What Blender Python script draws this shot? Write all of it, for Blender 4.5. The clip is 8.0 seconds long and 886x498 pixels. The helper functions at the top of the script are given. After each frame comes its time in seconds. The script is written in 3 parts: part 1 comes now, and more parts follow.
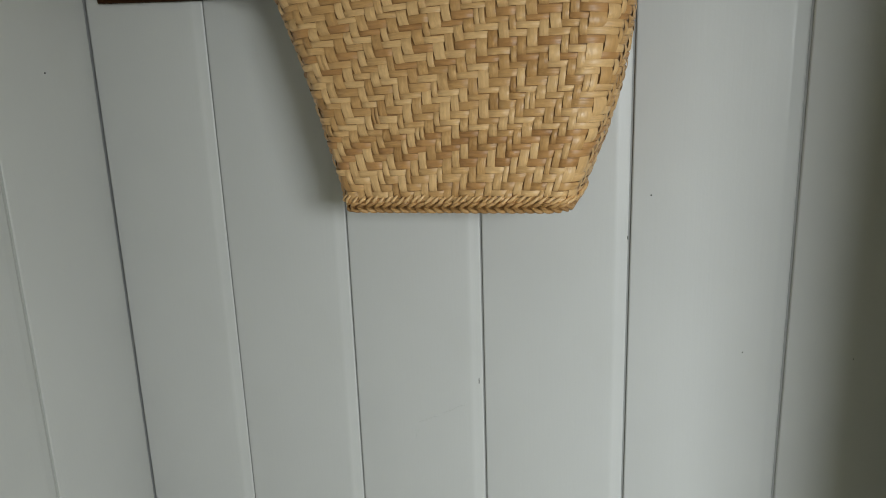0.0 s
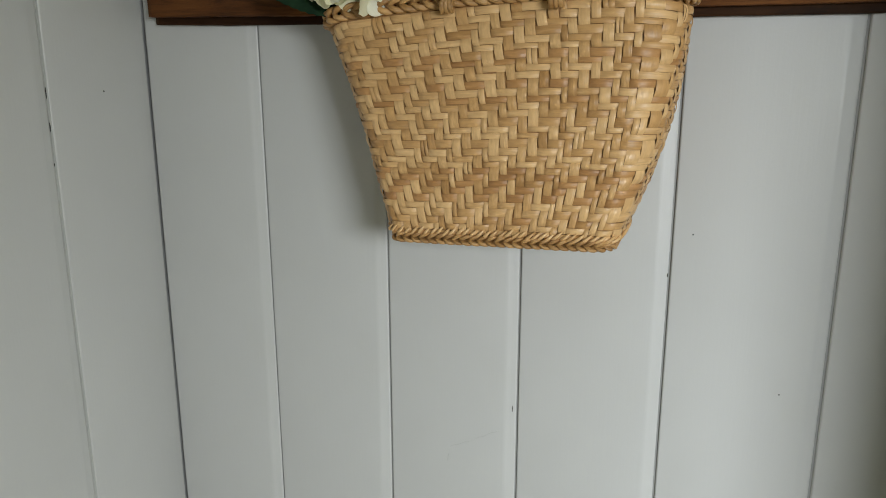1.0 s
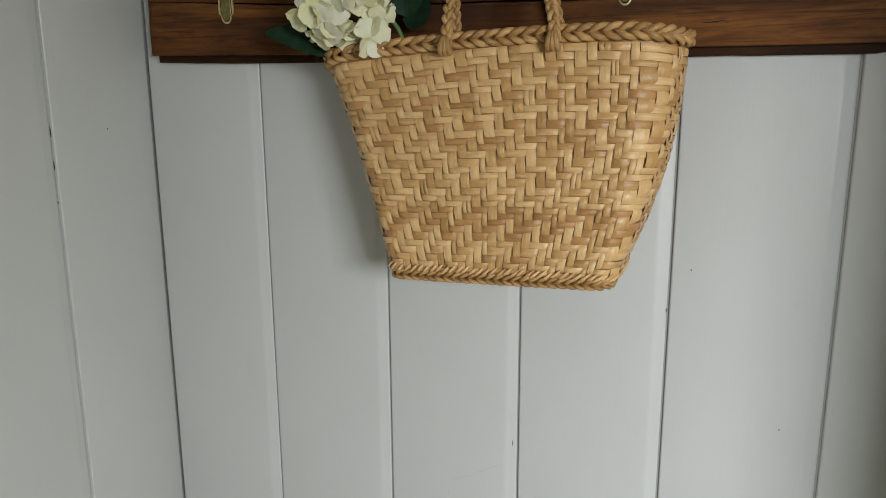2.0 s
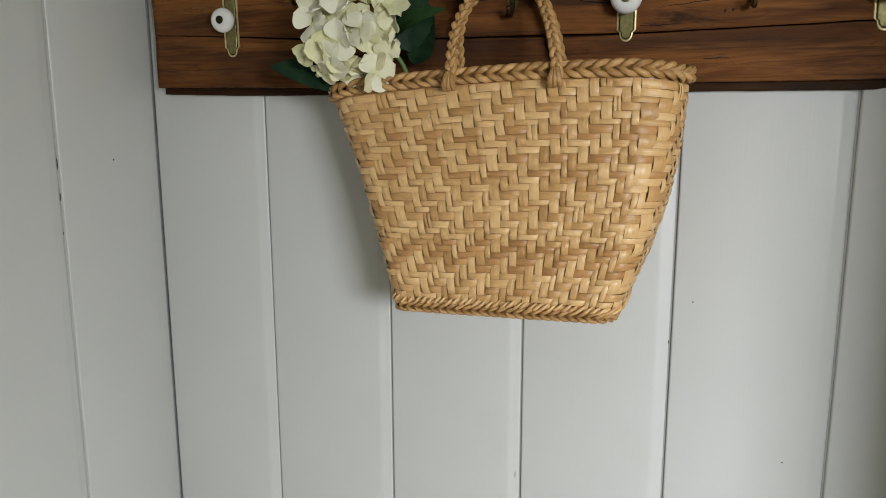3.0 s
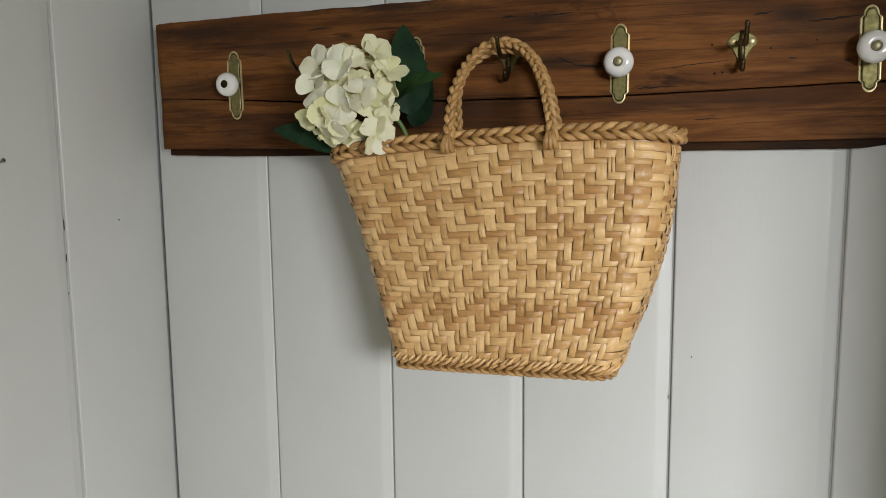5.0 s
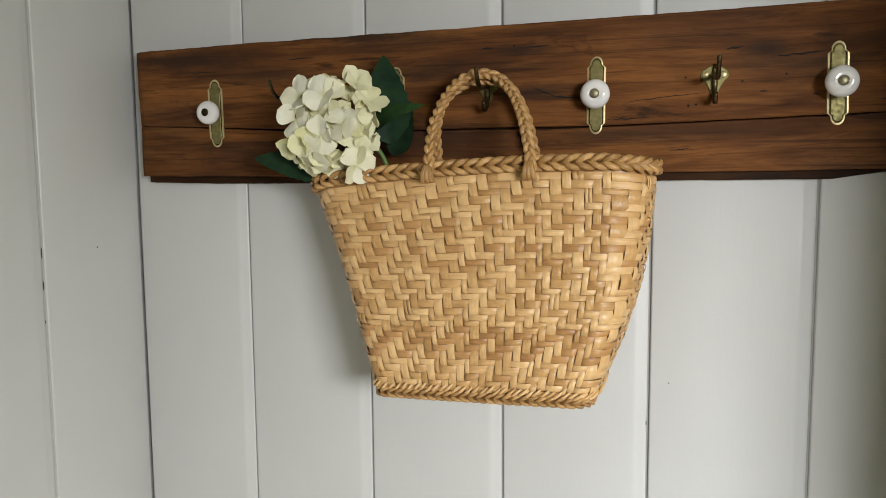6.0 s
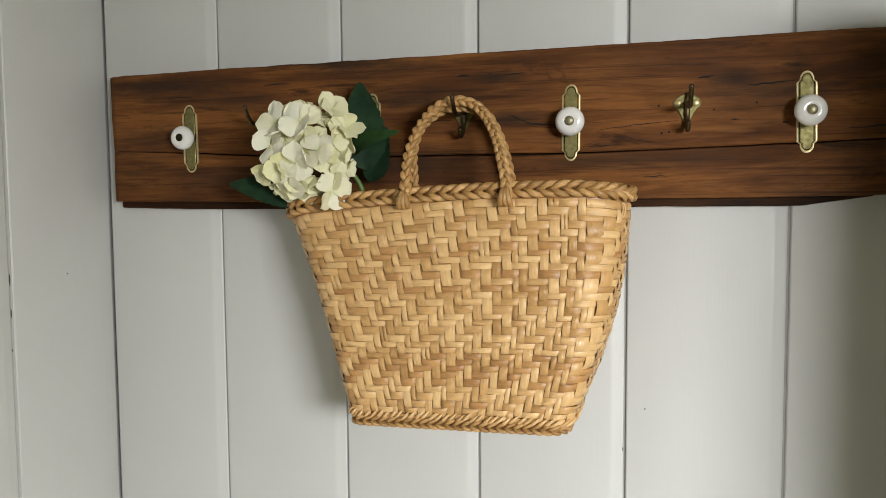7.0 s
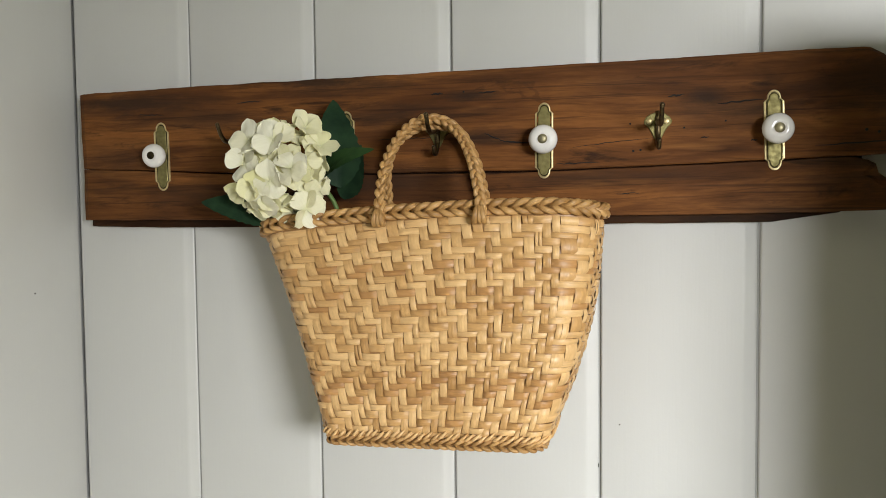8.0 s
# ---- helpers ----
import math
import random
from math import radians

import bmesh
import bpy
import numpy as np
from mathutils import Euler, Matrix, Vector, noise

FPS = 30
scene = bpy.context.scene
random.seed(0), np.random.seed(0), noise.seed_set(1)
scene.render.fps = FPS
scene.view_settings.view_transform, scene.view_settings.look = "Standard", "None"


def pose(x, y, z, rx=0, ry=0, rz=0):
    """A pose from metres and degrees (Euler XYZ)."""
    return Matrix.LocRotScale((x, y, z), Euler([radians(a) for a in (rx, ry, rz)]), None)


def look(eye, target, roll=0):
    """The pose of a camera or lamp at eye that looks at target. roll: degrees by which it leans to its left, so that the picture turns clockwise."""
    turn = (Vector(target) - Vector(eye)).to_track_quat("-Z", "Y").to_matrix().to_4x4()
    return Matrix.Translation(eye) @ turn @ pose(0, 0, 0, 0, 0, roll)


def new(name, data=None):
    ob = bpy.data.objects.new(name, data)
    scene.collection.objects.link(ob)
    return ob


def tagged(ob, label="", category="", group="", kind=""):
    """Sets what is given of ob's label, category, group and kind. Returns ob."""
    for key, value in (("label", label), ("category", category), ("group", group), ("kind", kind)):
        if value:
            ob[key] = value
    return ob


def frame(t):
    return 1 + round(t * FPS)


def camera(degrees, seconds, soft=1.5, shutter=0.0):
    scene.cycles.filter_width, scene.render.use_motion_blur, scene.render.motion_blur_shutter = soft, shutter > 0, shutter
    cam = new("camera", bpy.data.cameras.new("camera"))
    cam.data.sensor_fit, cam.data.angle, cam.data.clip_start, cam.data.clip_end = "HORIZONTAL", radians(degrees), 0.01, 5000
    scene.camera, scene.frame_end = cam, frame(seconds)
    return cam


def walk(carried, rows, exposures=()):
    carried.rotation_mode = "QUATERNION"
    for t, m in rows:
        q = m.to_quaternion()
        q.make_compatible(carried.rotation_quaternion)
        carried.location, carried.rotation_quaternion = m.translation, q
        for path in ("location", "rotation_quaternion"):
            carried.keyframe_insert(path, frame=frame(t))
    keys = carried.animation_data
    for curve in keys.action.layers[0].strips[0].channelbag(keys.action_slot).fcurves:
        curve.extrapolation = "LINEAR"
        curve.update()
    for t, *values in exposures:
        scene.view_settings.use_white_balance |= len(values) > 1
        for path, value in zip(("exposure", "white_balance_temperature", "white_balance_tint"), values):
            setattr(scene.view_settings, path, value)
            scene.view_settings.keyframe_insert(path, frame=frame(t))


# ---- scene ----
cam = camera(60.1, 8.0, soft=0.9)
EXPOSURES = [(0, -0.62, 6550, 5), (0.5, -0.68, 6550, 6), (1, -0.44, 6550, 7), (1.5, -0.42, 6550, 8), (2, -0.40, 6570, 8), (3.5, -0.18, 6620, 10), (4.5, -0.20, 6670, 10), (6, 0.04, 6800, 11), (7, 0.13, 6880, 10), (8, 0.23, 6940, 10)]
PATH = [
    (0, (0.816, -1.025, 1.457), (0.314, 0.845, 0.955), -2.0),
    (0.5, (0.803, -1.031, 1.478), (0.275, 0.83, 0.971), -0.6),
    (1, (0.797, -1.038, 1.489), (0.232, 0.819, 1.008), -0.1),
    (1.5, (0.798, -1.04, 1.498), (0.213, 0.817, 1.044), -0.1),
    (2, (0.801, -1.039, 1.512), (0.227, 0.828, 1.081), -0.3),
    (3.5, (0.796, -1.049, 1.527), (0.217, 0.834, 1.185), -0.2),
    (4, (0.797, -1.053, 1.534), (0.204, 0.83, 1.216), -0.7),
    (4.5, (0.8, -1.054, 1.536), (0.207, 0.835, 1.255), -0.7),
    (6, (0.804, -1.062, 1.553), (0.272, 0.855, 1.352), -0.5),
    (6.5, (0.802, -1.065, 1.553), (0.301, 0.864, 1.391), -0.5),
    (7, (0.803, -1.06, 1.556), (0.331, 0.878, 1.416), -0.4),
    (7.5, (0.803, -1.057, 1.553), (0.357, 0.89, 1.44), -0.4),
    (8, (0.802, -1.06, 1.558), (0.396, 0.896, 1.459), -0.6),
]
walk(cam, [(t, look(eye, target, roll)) for t, eye, target, roll in PATH], EXPOSURES)

# ---- light ----
scene.view_settings.exposure = 0.0
world = bpy.data.worlds.new("sky")
scene.world = world
world.use_nodes = True
sky = world.node_tree.nodes.new("ShaderNodeTexSky")
sky.sky_type = "NISHITA"
sky.sun_disc = False
sky.sun_elevation, sky.sun_rotation = radians(38), radians(200)
world.node_tree.links.new(sky.outputs[0], world.node_tree.nodes["Background"].inputs[0])
world.node_tree.nodes["Background"].inputs[1].default_value = 0.10

ROOM_X, ROOM_Y, ROOM_Z = 2.4, -1.9, 2.5
WIN_X0, WIN_X1, WIN_Z0, WIN_Z1 = 1.45, 2.33, 0.70, 1.85


def window_light():
    """Skylight falling in through the window, from above outside."""
    data = bpy.data.lights.new("window_daylight", "AREA")
    data.shape, data.size, data.size_y = "RECTANGLE", 0.95, 0.85
    data.energy = 172.0
    data.color = (0.90, 0.95, 1.0)
    ob = new("window_daylight", data)
    ob.matrix_world = look((2.00, ROOM_Y - 0.50, 1.76), (1.36, ROOM_Y + 0.14, 0.30))


window_light()


# ---- helpers for building ----
def finish(name, mesh, material, parent=None, label="", smooth=False):
    if material:
        mesh.materials.append(material)
    if smooth:
        mesh.polygons.foreach_set("use_smooth", [True] * len(mesh.polygons))
    ob = new(name, mesh)
    if parent is not None:
        ob.parent = parent
    if label:
        tagged(ob, label)
    return ob


def part(name, bm, material, parent=None, label="", smooth=False):
    mesh = bpy.data.meshes.new(name)
    bmesh.ops.recalc_face_normals(bm, faces=bm.faces)
    bm.to_mesh(mesh)
    bm.free()
    return finish(name, mesh, material, parent, label, smooth)


def raw(name, verts, faces, material, parent=None, label="", smooth=True, uvs=None):
    mesh = bpy.data.meshes.new(name)
    mesh.from_pydata(verts, [], faces)
    if uvs is not None:
        layer = mesh.uv_layers.new(name="along")
        flat = []
        for f in faces:
            for i in f:
                flat.extend(uvs[i])
        layer.data.foreach_set("uv", flat)
    return finish(name, mesh, material, parent, label, smooth)


def box(bm, x0, x1, y0, y1, z0, z1):
    m = Matrix.LocRotScale(((x0 + x1) / 2, (y0 + y1) / 2, (z0 + z1) / 2), None, (x1 - x0, y1 - y0, z1 - z0))
    return bmesh.ops.create_cube(bm, size=1.0, matrix=m)["verts"]


def tube(points, radius, sides=10, flat=1.0, up=(0, 0, 1), taper=None):
    """A bent bar along points, closed at both ends."""
    verts, faces = [], []
    pts = [Vector(p) for p in points]
    n = len(pts)
    ref = Vector(up)
    for i, p in enumerate(pts):
        tan = (pts[min(i + 1, n - 1)] - pts[max(i - 1, 0)]).normalized()
        side = tan.cross(ref)
        if side.length < 0.05:
            side = tan.cross(Vector((1, 0, 0)))
        side.normalize()
        nor = side.cross(tan).normalized()
        r = radius * (taper[i] if taper else 1.0)
        for k in range(sides):
            a = 2 * math.pi * k / sides
            verts.append(p + side * (math.cos(a) * r) + nor * (math.sin(a) * r * flat))
    for i in range(n - 1):
        for k in range(sides):
            a, b = i * sides + k, i * sides + (k + 1) % sides
            faces.append((a, b, b + sides, a + sides))
    faces.append(tuple(range(sides - 1, -1, -1)))
    faces.append(tuple(range((n - 1) * sides, n * sides)))
    return verts, faces


def smooth_path(points, steps):
    """A Catmull-Rom line through the points."""
    pts = [Vector(p) for p in points]
    pts = [pts[0] * 2 - pts[1]] + pts + [pts[-1] * 2 - pts[-2]]
    out = []
    for i in range(1, len(pts) - 2):
        a, b, c, d = pts[i - 1:i + 3]
        for k in range(steps):
            t = k / steps
            out.append(0.5 * (2 * b + (c - a) * t + (2 * a - 5 * b + 4 * c - d) * t * t + (3 * b - a - 3 * c + d) * t ** 3))
    out.append(pts[-2])
    return out


# ---- materials ----
class Nodes:
    def __init__(self, name):
        self.mat = bpy.data.materials.new(name)
        self.mat.use_nodes = True
        self.tree = self.mat.node_tree
        self.bsdf = self.tree.nodes["Principled BSDF"]

    def add(self, kind, **inputs):
        n = self.tree.nodes.new(kind)
        for k, v in inputs.items():
            n.inputs[k.replace("_", " ")].default_value = v
        return n

    def link(self, a, b):
        self.tree.links.new(a, b)

    def coords(self, which="Object", scale=(1, 1, 1)):
        tc = self.add("ShaderNodeTexCoord")
        mp = self.add("ShaderNodeMapping", Scale=scale)
        self.link(tc.outputs[which], mp.inputs["Vector"])
        return mp.outputs[0]

    def noise(self, vec, scale, detail=4.0, rough=0.55, distort=0.0):
        n = self.add("ShaderNodeTexNoise", Scale=scale, Detail=detail, Roughness=rough, Distortion=distort)
        self.link(vec, n.inputs["Vector"])
        return n.outputs["Fac"]

    def ramp(self, fac, stops):
        r = self.add("ShaderNodeValToRGB")
        el = r.color_ramp.elements
        while len(el) < len(stops):
            el.new(0.5)
        for e, (p, c) in zip(el, stops):
            e.position, e.color = p, (c, c, c, 1) if isinstance(c, (int, float)) else (*c, 1)
        self.link(fac, r.inputs[0])
        return r.outputs[0]

    def mix(self, fac, a, b, mode="MIX"):
        m = self.add("ShaderNodeMix")
        m.data_type, m.blend_type = "RGBA", mode
        for sock, val in ((m.inputs[0], fac), (m.inputs[6], a), (m.inputs[7], b)):
            if isinstance(val, (int, float)):
                sock.default_value = val
            elif isinstance(val, tuple):
                sock.default_value = (*val, 1)
            else:
                self.link(val, sock)
        return m.outputs[2]

    def maths(self, op, a, b=0.0):
        m = self.add("ShaderNodeMath")
        m.operation = op
        for sock, val in ((m.inputs[0], a), (m.inputs[1], b)):
            if isinstance(val, (int, float)):
                sock.default_value = val
            else:
                self.link(val, sock)
        return m.outputs[0]

    def bump(self, height, strength, distance):
        b = self.add("ShaderNodeBump", Strength=strength, Distance=distance)
        self.link(height, b.inputs["Height"])
        self.link(b.outputs[0], self.bsdf.inputs["Normal"])

    def set(self, **values):
        for k, v in values.items():
            sock = self.bsdf.inputs[k.replace("_", " ")]
            if isinstance(v, (int, float)):
                sock.default_value = v
            elif isinstance(v, tuple):
                sock.default_value = (*v, 1)
            else:
                self.link(v, sock)
        return self.mat


def make_paint(name, colour, rough=0.42):
    n = Nodes(name)
    vec = n.coords("Object")
    streak = n.noise(n.coords("Object", (60, 60, 2.5)), 4.0, 3.0)
    cloud = n.noise(vec, 2.2, 3.0)
    a = tuple(c * 0.95 for c in colour)
    b = tuple(min(c * 1.04, 0.9) for c in colour)
    col = n.mix(n.ramp(cloud, [(0.3, 0.0), (0.7, 1.0)]), a, b)
    warm = n.mix(n.ramp(n.noise(vec, 5.5, 5.0), [(0.55, 0.0), (0.8, 0.35)]), col, tuple(c * f for c, f in zip(colour, (0.95, 0.93, 0.88))))
    n.bump(n.maths("ADD", streak, n.maths("MULTIPLY", n.noise(vec, 240.0, 2.0), 0.5)), 0.10, 0.0016)
    return n.set(Base_Color=warm, Roughness=n.ramp(streak, [(0.3, rough - 0.06), (0.7, rough + 0.10)]))


def make_old_wood(name, tone=1.0, shift=0.0):
    """Reclaimed pine: long grain, dark weathered patches, reddish heartwood."""
    n = Nodes(name)
    tc = n.add("ShaderNodeTexCoord")
    base = n.add("ShaderNodeMapping", Location=(shift, shift * 0.7, shift * 0.3))
    n.link(tc.outputs["Object"], base.inputs["Vector"])
    vec = base.outputs[0]

    def stretched(sx, sz):
        m = n.add("ShaderNodeMapping", Scale=(sx, 4.0, sz))
        n.link(vec, m.inputs["Vector"])
        return m.outputs[0]

    swirl = n.noise(stretched(3.0, 9.0), 1.0, 3.0, 0.5)
    bend = n.add("ShaderNodeVectorMath")
    bend.operation = "MULTIPLY_ADD"
    n.link(swirl, bend.inputs[0])
    bend.inputs[1].default_value = (0.0, 0.0, 0.045)
    n.link(vec, bend.inputs[2])
    gm = n.add("ShaderNodeMapping", Scale=(4.5, 4.0, 48.0))
    n.link(bend.outputs[0], gm.inputs["Vector"])
    grain = n.noise(gm.outputs[0], 1.0, 9.0, 0.70)
    fm = n.add("ShaderNodeMapping", Scale=(6.0, 8.0, 420.0))
    n.link(bend.outputs[0], fm.inputs["Vector"])
    fine = n.noise(fm.outputs[0], 1.0, 4.0, 0.7)
    broad = n.noise(stretched(2.6, 16.0), 1.0, 4.0, 0.6, 0.4)
    patch = n.noise(stretched(6.0, 30.0), 1.0, 8.0, 0.68, 0.8)
    d = tone
    col = n.ramp(grain, [(0.28, (0.088 * d, 0.0320 * d, 0.0105 * d)), (0.42, (0.145 * d, 0.0530 * d, 0.0155 * d)),
                         (0.57, (0.235 * d, 0.0880 * d, 0.0230 * d)), (0.72, (0.310 * d, 0.1230 * d, 0.0340 * d))])
    col = n.mix(n.ramp(broad, [(0.36, 0.80), (0.56, 0.0)]), col, (0.075 * d, 0.0260 * d, 0.0085 * d))
    shade = n.noise(stretched(1.7, 7.0), 1.0, 3.0, 0.5, 0.3)
    col = n.mix(n.ramp(shade, [(0.54, 0.0), (0.72, 0.60)]), col, (0.055 * d, 0.0205 * d, 0.0085 * d))
    # burnt-looking stains, thickest towards the broken end
    sep = n.add("ShaderNodeSeparateXYZ")
    n.link(tc.outputs["Object"], sep.inputs[0])
    toward = n.ramp(sep.outputs[0], [(0.86, 0.0), (1.0, 1.0)])
    stain = n.noise(stretched(5.0, 17.0), 1.0, 5.0, 0.6, 0.6)
    col = n.mix(n.maths("MULTIPLY", n.ramp(stain, [(0.40, 0.0), (0.60, 0.60)]), toward), col, (0.019, 0.0100, 0.0055))
    col = n.mix(n.ramp(patch, [(0.55, 0.0), (0.66, 0.80)]), col, (0.017, 0.0085, 0.005))
    col = n.mix(n.ramp(fine, [(0.28, 0.60), (0.44, 0.0)]), col, (0.030, 0.0115, 0.005))

    def knot(kx, kz, size, rings):
        """Loose rings of grain round a knot, and how strongly they show."""
        m = n.add("ShaderNodeMapping", Location=(-kx * 0.5, 0.0, -kz), Scale=(0.5, 0.0, 1.0))
        n.link(tc.outputs["Object"], m.inputs["Vector"])
        ln = n.add("ShaderNodeVectorMath")
        ln.operation = "LENGTH"
        n.link(m.outputs[0], ln.inputs[0])
        dist = n.maths("ADD", ln.outputs["Value"], n.maths("MULTIPLY", n.noise(stretched(22.0, 45.0), 1.0, 4.0), size * 1.5))
        wave = n.maths("ADD", n.maths("MULTIPLY", n.maths("SINE", n.maths("MULTIPLY", dist, rings)), 0.5), 0.5)
        return n.maths("MULTIPLY", n.ramp(wave, [(0.2, 0.35), (0.7, 0.0)]), n.ramp(n.maths("DIVIDE", dist, size), [(0.9, 1.0), (1.6, 0.0)]))

    for kx, kz, size, rings in ((0.700, 1.716, 0.055, 520.0),):
        col = n.mix(knot(kx, kz, size, rings), col, (0.036, 0.015, 0.007))
    # grey weathering and burnt smudges: x, z, half length, half height, strength
    for sx, sz, hx, hz, force in ((0.110, 1.722, 0.150, 0.020, 0.80), (0.440, 1.738, 0.120, 0.022, 0.85), (0.625, 1.712, 0.050, 0.010, 0.80), (0.645, 1.658, 0.070, 0.013, 0.80),
                                  (0.930, 1.700, 0.032, 0.012, 0.85), (0.955, 1.684, 0.120, 0.016, 0.55), (1.150, 1.700, 0.110, 0.045, 0.65), (1.130, 1.600, 0.110, 0.032, 0.55),
                                  (0.300, 1.585, 0.220, 0.026, 0.60), (0.240, 1.692, 0.170, 0.018, 0.60), (0.790, 1.600, 0.160, 0.014, 0.55), (0.085, 1.640, 0.120, 0.040, 0.50),
                                  (0.520, 1.690, 0.140, 0.022, 0.60), (0.505, 1.600, 0.130, 0.030, 0.60)):
        m = n.add("ShaderNodeMapping", Location=(-sx / hx, 0.0, -sz / hz), Scale=(1 / hx, 0.0, 1 / hz))
        n.link(tc.outputs["Object"], m.inputs["Vector"])
        ln = n.add("ShaderNodeVectorMath")
        ln.operation = "LENGTH"
        n.link(m.outputs[0], ln.inputs[0])
        ragged = n.maths("ADD", ln.outputs["Value"], n.maths("MULTIPLY", n.noise(stretched(14.0, 70.0), 1.0, 6.0, 0.7, 0.6), 1.8))
        col = n.mix(n.ramp(n.maths("MULTIPLY", ragged, 0.5), [(0.55, force), (1.0, 0.0)]), col, (0.030, 0.017, 0.011))
    hair = n.noise(stretched(3.2, 150.0), 1.0, 4.0, 0.6, 0.8)
    col = n.mix(n.ramp(hair, [(0.57, 0.0), (0.66, 0.55)]), col, (0.026, 0.011, 0.006))
    streak = n.noise(stretched(2.0, 42.0), 1.0, 7.0, 0.68, 0.5)
    col = n.mix(n.ramp(streak, [(0.55, 0.0), (0.68, 0.60)]), col, (0.030, 0.013, 0.007))
    pale = n.noise(stretched(5.0, 60.0), 1.0, 3.0)
    col = n.mix(n.ramp(pale, [(0.64, 0.0), (0.78, 0.40)]), col, (0.35 * d, 0.150 * d, 0.043 * d))
    n.bump(n.maths("ADD", n.maths("MULTIPLY", fine, 0.6), grain), 0.5, 0.0015)
    return n.set(Base_Color=col, Roughness=n.ramp(grain, [(0.3, 0.80), (0.7, 0.60)]), Specular_IOR_Level=0.14)


def make_straw(name, light, dark, ribbed=0.25):
    """Dried flat straw, ribbed along the strand; each strand has a shade of its own."""
    n = Nodes(name)
    info = n.add("ShaderNodeObjectInfo")
    geo = n.add("ShaderNodeNewGeometry")
    rnd = n.maths("FRACT", n.maths("ADD", info.outputs["Random"], geo.outputs["Random Per Island"]))
    uv = n.add("ShaderNodeUVMap")
    shift = n.add("ShaderNodeCombineXYZ")
    n.link(n.maths("MULTIPLY", rnd, 37.0), shift.inputs[0])
    n.link(n.maths("MULTIPLY", rnd, 11.0), shift.inputs[1])
    mv = n.add("ShaderNodeVectorMath")
    mv.operation = "MULTIPLY_ADD"
    n.link(uv.outputs[0], mv.inputs[0])
    mv.inputs[1].default_value = (45.0, 620.0, 1.0)
    n.link(shift.outputs[0], mv.inputs[2])
    rib = n.noise(mv.outputs[0], 1.0, 3.0, 0.6)
    blot = n.noise(n.coords("Object"), 55.0, 3.0)
    col = n.mix(n.ramp(rnd, [(0.0, 0.0), (0.55, 0.35), (1.0, 1.0)]), light, dark)
    col = n.mix(n.ramp(rib, [(0.25, ribbed), (0.5, 0.0)]), col, tuple(c * 0.62 for c in dark))
    wide = n.add("ShaderNodeVectorMath")
    wide.operation = "MULTIPLY"
    n.link(mv.outputs[0], wide.inputs[0])
    wide.inputs[1].default_value = (1.6, 0.35, 1.0)
    col = n.mix(n.ramp(n.noise(wide.outputs[0], 1.0, 3.0), [(0.45, 0.0), (0.70, 0.45)]), col, tuple(min(0.9, c * 1.22) for c in light))
    col = n.mix(n.ramp(blot, [(0.55, 0.0), (0.8, 0.4)]), col, tuple(c * 0.8 for c in dark))
    n.bump(rib, 0.4 + ribbed, 0.0007)
    return n.set(Base_Color=col, Roughness=n.ramp(rib, [(0.3, 0.50), (0.7, 0.34)]), Specular_IOR_Level=0.55)


def make_metal(name, light, dark, rough=0.32, metal=1.0):
    n = Nodes(name)
    cloud = n.noise(n.coords("Object"), 160.0, 4.0)
    col = n.mix(n.ramp(cloud, [(0.35, 0.0), (0.68, 1.0)]), light, dark)
    n.bump(n.noise(n.coords("Object"), 500.0, 2.0), 0.12, 0.0004)
    return n.set(Base_Color=col, Metallic=metal, Roughness=n.ramp(cloud, [(0.3, rough), (0.7, rough + 0.2)]))


def make_petal(name, light, dark):
    n = Nodes(name)
    info = n.add("ShaderNodeObjectInfo")
    vein = n.noise(n.coords("Object", (40, 420, 40)), 1.0, 3.0)
    col = n.mix(n.ramp(info.outputs["Random"], [(0.0, 0.0), (0.6, 0.25), (1.0, 1.0)]), light, dark)
    col = n.mix(n.ramp(vein, [(0.35, 0.22), (0.5, 0.0)]), col, tuple(c * 0.86 for c in dark))
    # the narrow base of a petal is greener than its edge
    sep = n.add("ShaderNodeSeparateXYZ")
    n.link(n.coords("Object"), sep.inputs[0])
    col = n.mix(n.ramp(n.maths("MULTIPLY", sep.outputs[0], 40.0), [(0.05, 0.50), (0.28, 0.0)]), col, (0.74, 0.74, 0.40))
    n.bump(vein, 0.35, 0.0008)
    n.set(Base_Color=col, Roughness=0.7, Specular_IOR_Level=0.2)
    thin = n.add("ShaderNodeBsdfTranslucent")
    n.link(col, thin.inputs["Color"])
    both = n.add("ShaderNodeMixShader", Fac=0.32)
    out = n.tree.nodes["Material Output"]
    n.link(n.bsdf.outputs[0], both.inputs[1])
    n.link(thin.outputs[0], both.inputs[2])
    n.link(both.outputs[0], out.inputs["Surface"])
    return n.mat


def make_leaf(name, tone):
    n = Nodes(name)
    v = n.noise(n.coords("Object"), 45.0, 4.0)
    col = n.ramp(v, [(0.3, (0.007 * tone, 0.022 * tone, 0.011)), (0.7, (0.018 * tone, 0.047 * tone, 0.020))])
    n.bump(n.noise(n.coords("Object", (90, 260, 90)), 1.0, 2.0), 0.4, 0.001)
    return n.set(Base_Color=col, Roughness=0.62, Specular_IOR_Level=0.15)


def make_plain(name, colour, rough=0.5, coat=0.0):
    n = Nodes(name)
    v = n.noise(n.coords("Object"), 90.0, 3.0)
    col = n.mix(v, tuple(c * 0.93 for c in colour), tuple(min(1.0, c * 1.05) for c in colour))
    return n.set(Base_Color=col, Roughness=rough, Coat_Weight=coat)


